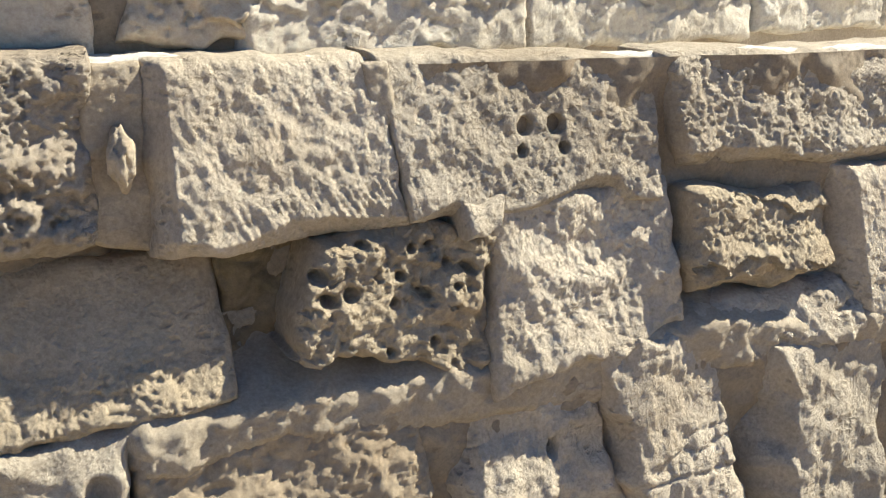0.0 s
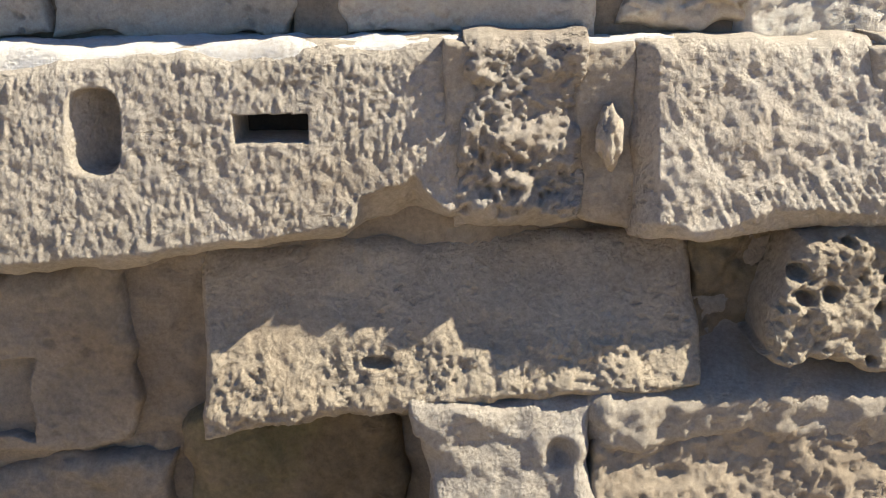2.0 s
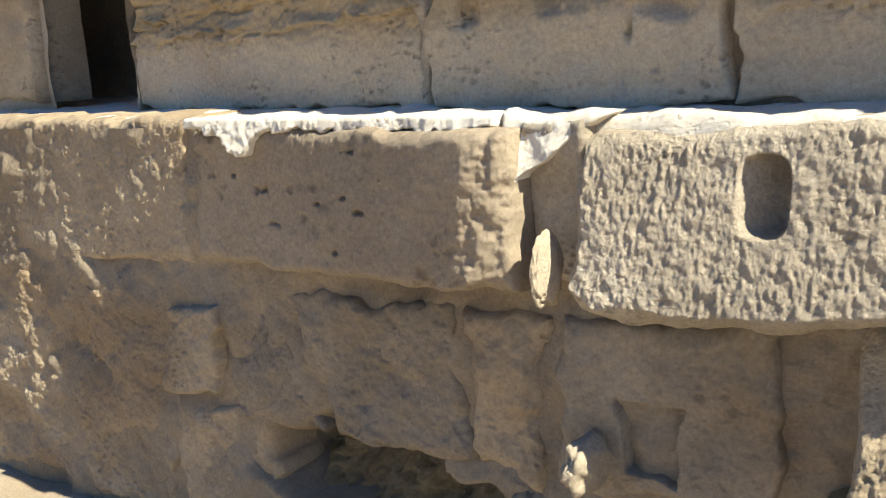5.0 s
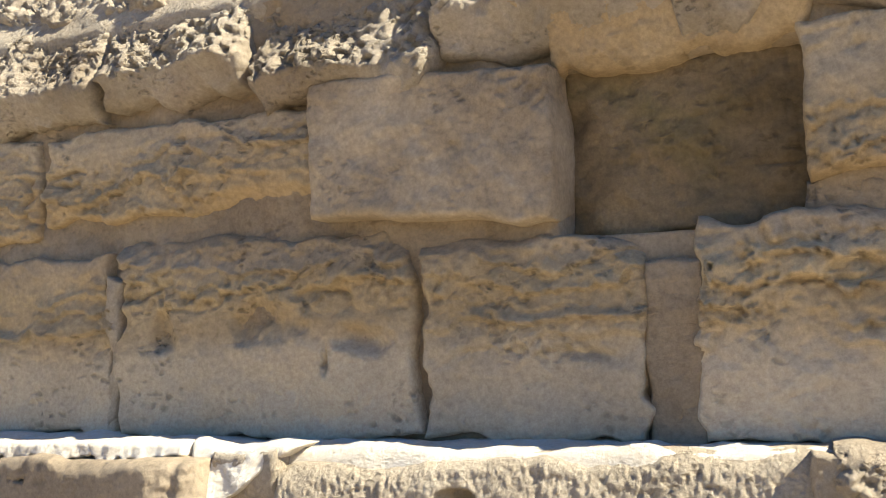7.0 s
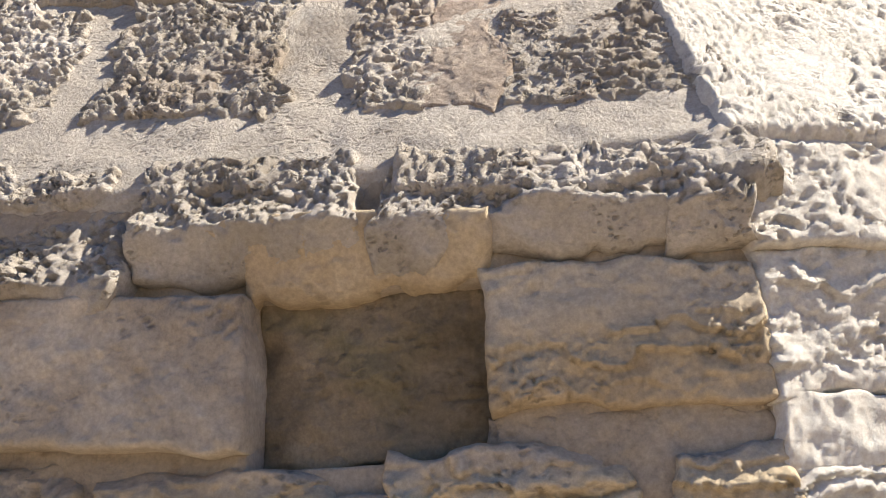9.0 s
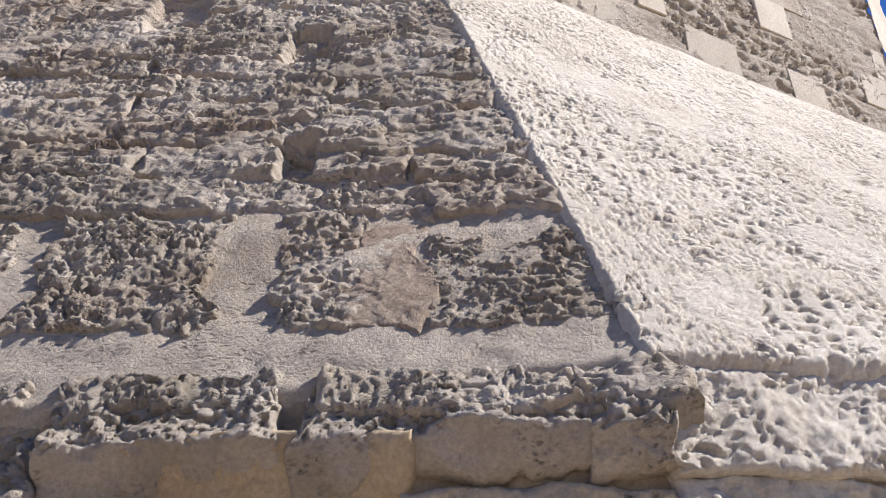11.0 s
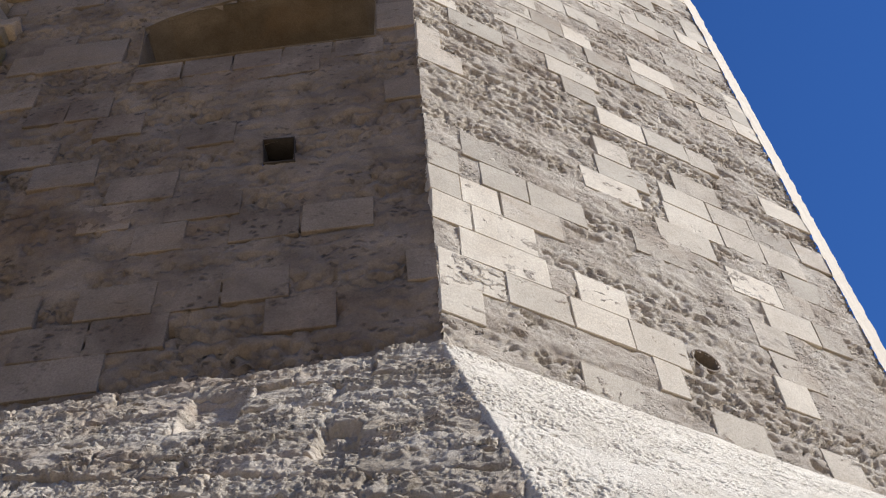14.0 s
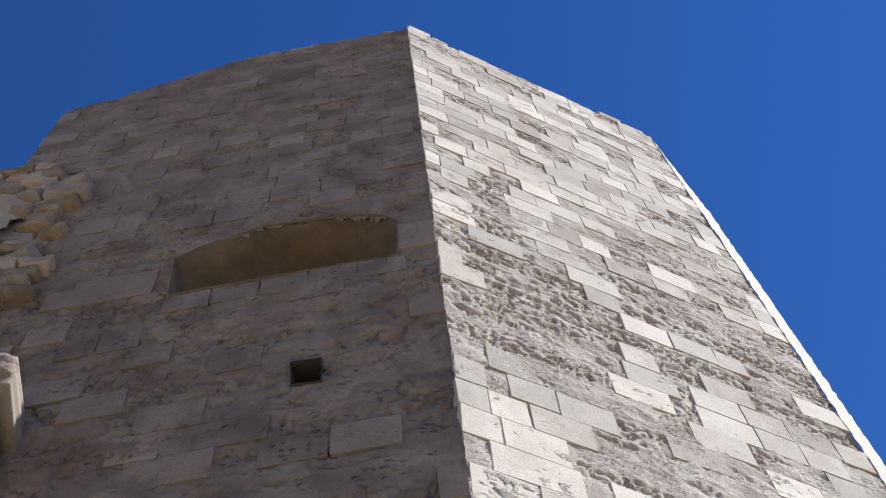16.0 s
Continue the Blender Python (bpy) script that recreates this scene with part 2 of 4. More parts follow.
def relief(a, b, seed, lump=0.0, lump_size=0.25, rough=0.0, rough_size=0.05, pit=0.0, pit_size=0.05, pit_share=0.6, pit_flat=1.15, pit_wide=1.0, strata=0.0, strata_size=0.06, tool=0.0, tool_size=0.022, tool_slant=0.0, shelf=0.0, shelf_size=0.055, fissure=0.0, fissure_size=0.07):
    n = np.zeros_like(a)
    if lump:
        n += lump * 2 * fbm(a / lump_size, b / lump_size, seed, 3)
    if rough:
        n += rough * 2.0 * fbm(a / rough_size, b / rough_size, seed + 11, 5, 0.66)
    for size, deep, k in ((pit_size, pit, 0), (pit_size * 0.47, pit * 0.55, 60)):
        if not deep:
            continue
        wx = a / size + 0.8 * value(a * 9, b * 9, seed + 5) + 0.5 * value(a / size * 2.3, b / size * 2.3, seed + 41 + k)
        wy = b / size * pit_flat + 0.8 * value(a * 9, b * 9, seed + 6) + 0.5 * value(a / size * 2.3, b / size * 2.3, seed + 42 + k)
        gate = step(0.5 - pit_share - 0.12, 0.5 - pit_share + 0.12, 0.8 * fbm(a / (pit_size * 4), b / (pit_size * 4), seed + 7 + k, 2))
        wide = pit_wide * (0.16 + 0.34 * lattice(np.floor(wx), np.floor(wy), seed + 8 + k) ** 1.5)
        n -= deep * gate * (1 - step(wide * 0.45, wide * 1.1 + 0.05, cells(wx, wy, seed + 9 + k)))
    if strata:
        s = fbm(a * 2.6 + 3, b / strata_size + 1.1 * value(a * 3.2, b * 3.2, seed + 2), seed + 21, 4, 0.6)
        n += strata * 2 * s
    if shelf:
        lay = b / shelf_size + 2.0 * fbm(a * 1.1, b * 2.5, seed + 71, 3) + 0.9 * fbm(a * 11, b * 11, seed + 72, 3)
        row = np.floor(lay)
        n += shelf * (1 - (lay - row)) * (0.25 + 1.5 * lattice(row, np.floor(a * 1.6 + 9 * lattice(row, row, seed)), seed + 73)) * step(-0.35, 0.15, fbm(a * 3, b * 6, seed + 74, 2))
    if fissure:
        v = value(a / (fissure_size * 5), b / fissure_size + 0.5 * value(a * 7, b * 7, seed + 75), seed + 76) + 0.25 * value(a * 12, b * 25, seed + 77)
        n -= fissure * (1 - step(0.0, 0.10, abs(v))) * step(0.05, 0.3, fbm(a * 2.2, b * 4, seed + 78, 2))
    if tool:
        x = a + tool_slant * b + 0.25 * tool_size * value(a * 40, b * 20, seed + 31)
        fleck = value(x / tool_size, b / (tool_size * 2.0), seed + 32) + 0.7 * value(x / tool_size * 1.7 + 5, b / (tool_size * 1.3), seed + 33)
        gate = 0.35 + 0.65 * step(-0.3, 0.1, fbm(a / 0.12, b / 0.10, seed + 34, 2))
        n += tool * 2.5 * gate * fleck
    return n


def stone(quad, where, material, parent, n0=0.0, depth=0.3, res=0.008, edge=0.03, lean=0.0, yaw=0.0, wobble=0.012, seed=1, label="", carve=None, name="stone", crown=0.0, flank=0.0, under=0.0, **rel):
    """One hewn stone: a relief face over the four corners (top left, top right, bottom right, bottom left), rounded at its rim, with its sides running into the wall."""
    tl, tr, br, bl = (np.array(c, float) for c in quad)
    width, height = (np.linalg.norm(tr - tl) + np.linalg.norm(br - bl)) / 2, (np.linalg.norm(tl - bl) + np.linalg.norm(tr - br)) / 2
    nu, nv = max(3, int(width / res)), max(3, int(height / res))
    u, v = np.meshgrid(np.linspace(0, 1, nu + 1), np.linspace(0, 1, nv + 1))
    p = (bl * ((1 - u) * (1 - v))[..., None] + br * (u * (1 - v))[..., None] + tl * ((1 - u) * v)[..., None] + tr * (u * v)[..., None])
    a, b = p[..., 0], p[..., 1]
    rim = np.minimum(np.minimum(u, 1 - u) * width, np.minimum(v, 1 - v) * height)
    near = 1 - step(0, 0.25, rim)
    a = a + wobble * 2 * near * fbm(a / 0.16 + seed, b / 0.16, seed + 3, 3)
    b = b + wobble * 2 * near * fbm(a / 0.16 - seed, b / 0.16, seed + 4, 3)
    r = edge * (1 + 0.9 * fbm(a / 0.12, b / 0.12, seed + 13, 2))
    t = np.clip(1 - rim / r, 0, 1)
    n = n0 - r * (1 - np.sqrt(np.maximum(0, 1 - t * t)))
    if crown:
        t = np.clip(1 - (1 - v) * height / (crown * (1 + 0.8 * fbm(a / 0.1, b / 0.1, seed + 14, 2))), 0, 1)
        n = n - crown * 0.8 * (1 - np.sqrt(np.maximum(0, 1 - t * t)))
    n = n + relief(a, b, seed, **rel)
    n = n - lean * (b - (tl[1] + bl[1]) / 2) - yaw * (a - (tl[0] + tr[0]) / 2)
    # a turned-back flank at the left end and an undercut along the foot, each of the given width
    if flank:
        n = n - 1.3 * np.maximum(0, flank * (1 + 0.5 * fbm(a * 6, b * 6, seed + 15, 2)) - u * width)
    if under:
        n = n - 1.2 * np.maximum(0, under * (1 + 0.9 * fbm(a * 5, b * 5, seed + 16, 2)) - v * height)
    if carve is not None:
        n = carve(a, b, n)
    face = where(a, b, n).reshape(-1, 3)
    ids = np.arange((nu + 1) * (nv + 1)).reshape(nv + 1, nu + 1)
    quads = np.stack([ids[:-1, :-1], ids[:-1, 1:], ids[1:, 1:], ids[1:, :-1]], -1).reshape(-1, 4)
    loop = np.concatenate([ids[0, :-1], ids[:-1, -1], ids[-1, :0:-1], ids[:0:-1, 0]])
    back = where(a.ravel()[loop], b.ravel()[loop], np.full(len(loop), n0 - depth))
    k = len(face) + np.arange(len(loop))
    side = np.stack([loop, k, np.roll(k, -1), np.roll(loop, -1)], -1)
    return link_mesh(name, np.concatenate([face, back]), np.concatenate([quads, side]), material, parent, label)


def sheet(where, a0, a1, b0, b1, res, material, name, parent=None, label="", n0=0.0, seed=1, carve=None, fit=None, **rel):
    """A broad relief surface."""
    nu, nv = max(2, int((a1 - a0) / res)), max(2, int((b1 - b0) / res))
    a, b = np.meshgrid(np.linspace(a0, a1, nu + 1), np.linspace(b0, b1, nv + 1))
    if fit is not None:
        a, b = fit(a, b)
    n = n0 + relief(a, b, seed, **rel)
    if carve is not None:
        n = carve(a, b, n)
    ids = np.arange((nu + 1) * (nv + 1)).reshape(nv + 1, nu + 1)
    quads = np.stack([ids[:-1, :-1], ids[:-1, 1:], ids[1:, 1:], ids[1:, :-1]], -1).reshape(-1, 4)
    return link_mesh(name, where(a, b, n).reshape(-1, 3), quads, material, parent, label)


def block(where, a0, a1, b0, b1, n0, depth, bevel, material, parent, seed, name="stone", label=""):
    """A dressed block of few faces, with a bevelled rim and slightly uneven corners."""
    rnd = random.Random(seed)
    j = lambda s: rnd.uniform(-s, s)
    outer = [(a0 + j(.008), b0 + j(.008)), (a1 + j(.008), b0 + j(.008)), (a1 + j(.008), b1 + j(.008)), (a0 + j(.008), b1 + j(.008))]
    ca, cb = (a0 + a1) / 2, (b0 + b1) / 2
    ring = lambda s: [(ca + (x - ca) * (1 - 2 * s / (a1 - a0)), cb + (y - cb) * (1 - 2 * s / (b1 - b0))) for x, y in outer]
    rows = [(outer, n0 - depth), (outer, n0 - bevel), (ring(bevel), n0)]
    pts = np.array([(x, y, n) for ps, n in rows for x, y in ps])
    pts[8:, 2] += [j(.008) for _ in range(4)]
    faces = [[r * 4 + i, r * 4 + (i + 1) % 4, r * 4 + 4 + (i + 1) % 4, r * 4 + 4 + i] for r in (0, 1) for i in range(4)] + [[8, 9, 10, 11]]
    return link_mesh(name, where(pts[:, 0], pts[:, 1], pts[:, 2]), np.array(faces), material, parent, label, smooth=False)


def hollow(ca, cb, ra, rb, deep, soft=0.25, square=False):
    """A carve that sinks an oval or square-edged socket."""
    def cut(a, b, n):
        d = np.maximum(abs(a - ca) / ra, abs(b - cb) / rb) if square else np.sqrt(((a - ca) / ra) ** 2 + ((b - cb) / rb) ** 2)
        return n - deep * (1 - step(1 - soft, 1 + soft * 0.3, d))
    return cut


def carves(*cuts):
    def cut(a, b, n):
        for c in cuts:
            n = c(a, b, n)
        return n
    return cut


# ---- ground ----
ground = sheet(lambda a, b, n: np.stack([a, b, n], -1), -9, 9, -9, 9, 0.12, m_ground, "ground", n0=-0.56, rough=0.01, rough_size=0.4, seed=3,
               fit=lambda a, b: (np.sign(a) * (abs(a) / 9) ** 3 * 1500 + a, np.sign(b) * (abs(b) / 9) ** 3 * 1500 + b))
tagged(ground, "pale dusty gravel ground at the foot of the wall", "ground", kind="structure")

# ---- plinth of reused antique blocks ----
YAW = radians(5)
plinth_at = plane((0, 2.68, 0), (math.cos(YAW), math.sin(YAW), 0), (0, 0, 1))
ragged = hollow(-2.75, -0.10, 0.62, 0.22, 0.45, 0.3)
cavity = lambda a, b, n: ragged(a + 0.22 * fbm(a * 3, b * 3, 61, 3), b + 0.16 * fbm(a * 3 + 7, b * 3, 62, 3), n)


def bedding(a, b, n):
    """Mortar that stands further out towards the sunlit end and between the two lowest courses."""
    n = n + 0.11 * step(0.55, 1.0, a) + 0.16 * step(0.45, 0.22, b) * step(-0.4, 0.1, a)
    return n + 0.08 * step(-0.45, -0.1, a) * np.exp(-(((b - 0.39 + 0.03 * a) / 0.06) ** 2)) * (1 + 0.8 * value(a * 5, b * 5, 3))


plinth = sheet(plinth_at, -7.5, 5, -0.75, 1.30, 0.014, m_bed, "wall_plinth", n0=-0.16, seed=40, lump=0.03, rough=0.013, rough_size=0.12,
               carve=carves(bedding, cavity, hollow(0.48, 0.56, 0.10, 0.2, 0.09, 0.6), hollow(-0.735, 1.12, 0.16, 0.10, 0.3, 0.2, True), hollow(-1.20, 1.12, 0.14, 0.19, 0.16, 0.3), hollow(0.145, 1.08, 0.06, 0.3, 0.1, 0.4)))
tagged(plinth, "low plinth wall of reused hewn limestone blocks in lime mortar", "wall", kind="structure")
top_at = lambda a, b, n: np.stack([a, b, n], -1)
sheet(top_at, -9, 7, 0, 1, 0.02, m_cap, "mortar_bed", plinth, "sunlit worn lime mortar on top of the plinth", n0=1.334, seed=44, rough=0.007, rough_size=0.12, lump=0.008,
      fit=lambda a, b: (a, 2.748 + 0.027 * step(-0.6, -0.4, a) + 0.11 * step(-2.3, -3.4, a) + a * 0.0875 + b**2 * (2.2 + np.maximum(0, a) * 0.5)), carve=lambda a, b, n: n - 0.17 * step(0.1, 0.8, a) * np.maximum(0, b - 2.79 - a * 0.0875) - 0.022 * step(0.2, 1.2, a) - (0.14 - 0.055 * np.exp(-(((a + 1.2) / 0.2) ** 2))) * step(0.06, 0.0, b - 2.748 - 0.027 * step(-0.6, -0.4, a) - 0.11 * step(-2.3, -3.4, a) - a * 0.0875 + 0.02 * value(a * 7, a * 3, 5)) ** 2)
# Added black block behind the slot, in place of its inner shade.
block(plinth_at, -0.87, -0.62, 1.05, 1.19, -0.22, 0.05, 0.01, m_holeshade, plinth, 77, name="slot_back")
stone([(-1.96, 1.33), (-1.74, 1.335), (-1.765, 0.80), (-1.97, 0.80)], plinth_at, m_plinth, plinth, seed=99, n0=-0.075, res=0.008, edge=0.02, depth=0.15, lean=-0.14, crown=0.04, lump=0.02, rough=0.006, name="joint_mortar")
stone([(-2.05, 1.348), (-1.66, 1.348), (-1.92, 1.17), (-1.99, 1.11)], plinth_at, m_cap, plinth, seed=98, n0=-0.02, res=0.006, edge=0.015, depth=0.15, wobble=0.012, lean=0.42, crown=0.03, lump=0.01, rough=0.006, rough_size=0.06, name="joint_mortar", label="lime mortar spilling over a joint, whitened as sun glare")
HEWN = dict(lump=0.006, rough=0.004, rough_size=0.03)
P = dict(where=plinth_at, parent=plinth, res=0.0055)
stone([(-7.6, 1.34), (-5.66, 1.33), (-5.66, 0.66), (-7.6, 0.66)], material=m_smooth, seed=101, crown=0.07, **P, **HEWN)
stone([(-5.6, 1.34), (-3.62, 1.345), (-3.66, 0.72), (-5.6, 0.66)], material=m_brown, seed=102, yaw=-0.02, lean=0.02, crown=0.03, n0=-0.15, edge=0.05, **P, **HEWN)
spot = lambda x, z, r, k: (lambda a, b, n: n - 0.03 * (1 - step(0.5, 1.1, np.sqrt(((a - x) / r / 1.3) ** 2 + ((b - z) / r / 0.55) ** 2) + 1.3 * fbm(a * 30, b * 30, 210 + k, 2))))
rough_end = lambda a, b, n: n + step(-2.24, -2.02, a + 0.15 * fbm(a * 8, b * 8, 77, 2)) * (0.018 * fbm(a * 30, b * 30, 78, 3) - 0.38 * np.maximum(0, a + 2.12))
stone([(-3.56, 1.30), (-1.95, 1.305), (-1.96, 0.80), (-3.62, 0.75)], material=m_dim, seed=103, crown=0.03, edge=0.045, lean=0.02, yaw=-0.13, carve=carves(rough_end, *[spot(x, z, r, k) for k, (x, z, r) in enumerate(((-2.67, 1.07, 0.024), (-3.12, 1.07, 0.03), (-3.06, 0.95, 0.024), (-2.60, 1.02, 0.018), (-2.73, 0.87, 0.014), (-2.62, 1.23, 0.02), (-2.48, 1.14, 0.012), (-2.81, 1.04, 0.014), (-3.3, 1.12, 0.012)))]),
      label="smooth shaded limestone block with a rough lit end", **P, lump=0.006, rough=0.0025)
slit = hollow(-0.735, 1.12, 0.097, 0.036, 0.30, 0.08, True)


def niche(a, b, n):
    """A round-backed socket with an arched head, deepest towards its right side."""
    x, y = (a + 1.20) / 0.072, (b - 1.12) / 0.112
    d = abs(x) ** 3 + abs(y) ** 4.0
    return n - 0.13 * (1 - step(0.55, 1.1, d)) * (0.2 + 0.8 * step(-1.1, 0.5, x))


def broken(a, b, n):
    """The lower corner broken off along a slanting, downward-facing scar."""
    line = np.interp(a, (-0.60, -0.50, -0.36, -0.27), (0.72, 0.94, 0.985, 0.91)) + 0.02 * fbm(a * 14, b * 14, 66, 2)
    return n - 1.5 * np.maximum(0, line - b)


stone([(-1.78, 1.285), (-0.225, 1.345), (-0.225, 0.84), (-1.79, 0.70)], material=m_plinth, seed=104, tool_size=0.0125, crown=0.045, n0=0.0, edge=0.05, lean=0.24, yaw=0.035, flank=0.05, under=0.05, carve=carves(slit, niche, broken, lambda a, b, n: n - 1.2 * np.maximum(0, 0.0 - (a + 1.62) * 0.62 - (b - 0.76))),
      label="long hewn block with a slot and a round-headed socket", **dict(P, res=0.0042), lump=0.004, rough=0.0034, rough_size=0.035, tool=0.0028)
stone([(-0.225, 1.36), (0.10, 1.355), (0.09, 0.85), (-0.26, 0.83)], material=m_pitted, seed=105, crown=0.05, n0=-0.03, edge=0.05, lean=0.17, yaw=0.05, under=0.06,
      label="deeply weathered end of a hewn block", **P, lump=0.022, lump_size=0.11, rough=0.014, rough_size=0.06, pit=0.022, pit_size=0.06)
strokes = lambda a, b, n: n + 0.0021 * np.sin((a + 0.45 * b + 0.5 * (b - 0.9) ** 2 + 0.02 * value(a * 9, b * 9, 8)) / 0.0245 * 6.283) * step(1.01, 0.95, b + 0.05 * value(a * 8, b * 8, 9) - 0.09 * (a - 0.55)) * step(0.33, 0.45, a)
stone([(0.215, 1.335), (0.845, 1.325), (0.925, 0.85), (0.215, 0.825)], material=m_plinth, seed=106, crown=0.05, n0=0.01, edge=0.025, lean=0.30, yaw=0.04, flank=0.06, under=0.05, carve=strokes,
      label="block with chisel strokes along its foot", **P, lump=0.007, lump_size=0.09, rough=0.0045, rough_size=0.04, pit=0.006, pit_size=0.05, pit_share=0.4, tool=0.0022, tool_slant=0.3, tool_size=0.024)
pits4 = carves(hollow(1.32, 1.11, 0.028, 0.028, 0.05), hollow(1.43, 1.11, 0.032, 0.032, 0.06), hollow(1.30, 1.04, 0.018, 0.02, 0.04), hollow(1.45, 1.04, 0.02, 0.02, 0.04))
scalloped = lambda a, b, n: n - 1.2 * np.maximum(0, np.interp(a, (0.92, 1.05, 1.2, 1.3, 1.55, 1.62, 1.7, 1.8), (0.88, 0.925, 0.88, 0.885, 0.955, 0.95, 0.88, 0.87)) - b)
stone([(0.85, 1.335), (1.825, 1.30), (1.80, 0.86), (0.925, 0.87)], material=m_plinth, seed=107, crown=0.04, n0=-0.015, edge=0.014, lean=0.34, yaw=0.04, carve=carves(pits4, scalloped),
      label="limestone block with four dowel holes", **P, lump=0.008, lump_size=0.1, rough=0.0045, rough_size=0.035, pit=0.006, pit_size=0.035, pit_share=0.45, tool=0.0016)
stone([(1.845, 1.315), (3.3, 1.31), (3.2, 0.90), (1.88, 0.945)], material=m_plinth, seed=108, crown=0.05, n0=-0.02, edge=0.07, lean=0.36, yaw=0.05, under=0.05, flank=0.03, **P, lump=0.018, rough=0.007, rough_size=0.045, pit=0.009, pit_size=0.04)
stone([(3.34, 1.285), (5.4, 1.28), (5.4, 0.9), (3.24, 0.9)], material=m_plinth, seed=109, crown=0.08, n0=-0.02, lean=0.1, **P, **HEWN)


def lump(at, size, material, parent, seed, label="", name="stone_lump"):
    """A rounded, knobbly piece of stone or mortar."""
    bm = bmesh.new()
    bmesh.ops.create_icosphere(bm, subdivisions=4, radius=1)
    for v in bm.verts:
        p = v.co.copy()
        v.co *= 1 + 0.30 * noise.noise(p * 1.4 + Vector((seed, 0, 0))) + 0.14 * noise.noise(p * 4 + Vector((0, seed, 0))) + 0.06 * noise.noise(p * 11)
        v.co = Vector((v.co.x * size[0], v.co.y * size[1], v.co.z * size[2])) + Vector(at)
    me = bpy.data.meshes.new(name)
    bm.to_mesh(me)
    bm.free()
    me.polygons.foreach_set("use_smooth", [True] * len(me.polygons))
    me.materials.append(material)
    ob = new(name, me)
    ob.parent = parent
    tagged(ob, label=label)
    return ob


for quad, out, k in (([(0.08, 1.33), (0.23, 1.33), (0.24, 0.83), (0.07, 0.86)], -0.085, 1), ([(0.81, 1.315), (0.89, 1.315), (0.96, 0.90), (0.88, 0.88)], -0.03, 2),
                     ([(-0.28, 1.335), (-0.19, 1.335), (-0.20, 0.89), (-0.29, 0.88)], -0.05, 3), ([(1.78, 1.30), (1.90, 1.30), (1.92, 0.95), (1.77, 0.92)], -0.12, 4)):
    stone(quad, plinth_at, m_mortar, plinth, seed=160 + k, n0=out, res=0.008, edge=0.015, depth=0.12, lean=0.06, wobble=0.01, lump=0.012, rough=0.008, rough_size=0.08, name="joint_mortar")
lump((0.15, 2.74, 1.09), (0.035, 0.09, 0.075), m_mortar, plinth, 4, "lump of mortar in the joint")
lump((-1.84, 2.50, 0.88), (0.013, 0.08, 0.12), m_mortar, plinth, 9, "splinter of stone wedged in the joint")
lump((-1.765, 2.56, 0.255), (0.05, 0.13, 0.095), m_mortar, plinth, 14, "small sunlit lump of stone")
sheet(plinth_at, -3.6, -1.95, -0.55, 0.2, 0.012, m_mossshade, "rubble_fill", plinth, "brown rubble deep in a ragged hollow, darkened as its shade", n0=-0.44, seed=52, lump=0.12, lump_size=0.32, rough=0.03, rough_size=0.1, pit=0.05, pit_size=0.09)


def ledge(a, b, n):
    """Lime mortar that steps out from the foot of the second course to the top of the lowest one."""
    low = np.interp(a, (-0.45, 0.41, 1.2, 1.9, 2.7), (0.35, 0.45, 0.43, 0.46, 0.42)) + 0.03 * fbm(a * 5, b * 2, 90, 3)
    low = low + 0.05 * fbm(a * 2.3, b, 97, 2)
    return n + 0.262 * step(low + 0.10, low - 0.05, b) - 0.13 * step(0.32, 0.16, b + 0.06 * fbm(a * 4, b * 4, 98, 2)) - 0.25 * step(0.16, -0.04, a)


sheet(plinth_at, -0.45, 2.95, 0.0, 0.62, 0.009, m_mortar, "joint_mortar", plinth, "thick sunlit bed of lime mortar", n0=-0.12, seed=57, carve=ledge, lump=0.012, lump_size=0.15, rough=0.010, rough_size=0.06)
def runs(x0, x1, low, seed, out):
    """Lime that has run over the upper edge and ends in ragged drips."""
    def ragged_foot(a, b, n):
        foot = 1.30 - low(a) - 0.05 * np.maximum(0, fbm(a * 16, a * 5, seed, 3)) - 0.02 * value(a * 55, a * 9, seed + 1)
        return n - 0.25 * step(foot + 0.008, foot - 0.012, b)
    # The lime runs share that whitened mortar, sun glare included.
    stone([(x0, 1.345), (x1, 1.345), (x1, 1.10), (x0, 1.10)], plinth_at, m_cap, plinth, seed=seed, n0=out, res=0.006, edge=0.01, depth=0.1, wobble=0.0, lean=0.30, carve=ragged_foot, name="lime_run", label="white lime run over the block's upper edge", lump=0.006, rough=0.005, rough_size=0.05)


runs(-3.52, -2.05, lambda a: 0.09 * np.exp(-(((a + 3.21) / 0.09) ** 2)), 260, -0.005)
# second course
strip = lambda a, b, n: n + 0.118 + step(-0.04, 0.03, n + 0.10 - 0.62 * np.maximum(0, b - (0.36 + 0.075 * (a + 0.9)))) * relief(a, b, 19, rough=0.006, rough_size=0.04, pit=0.008, pit_size=0.035) - 0.62 * np.maximum(0, b - (0.36 + 0.075 * (a + 0.9))) + 0.02 * fbm(a * 7, b * 7, 12, 2)
stone([(-0.98, 0.77), (0.40, 0.81), (0.41, 0.43), (-0.95, 0.29)], material=m_tan, seed=120, n0=-0.02, edge=0.04, carve=carves(strip, hollow(-0.47, 0.485, 0.045, 0.018, 0.05)),
      label="long tilted block with a rough lit lower strip", **P, lump=0.012, rough=0.006, rough_size=0.12)
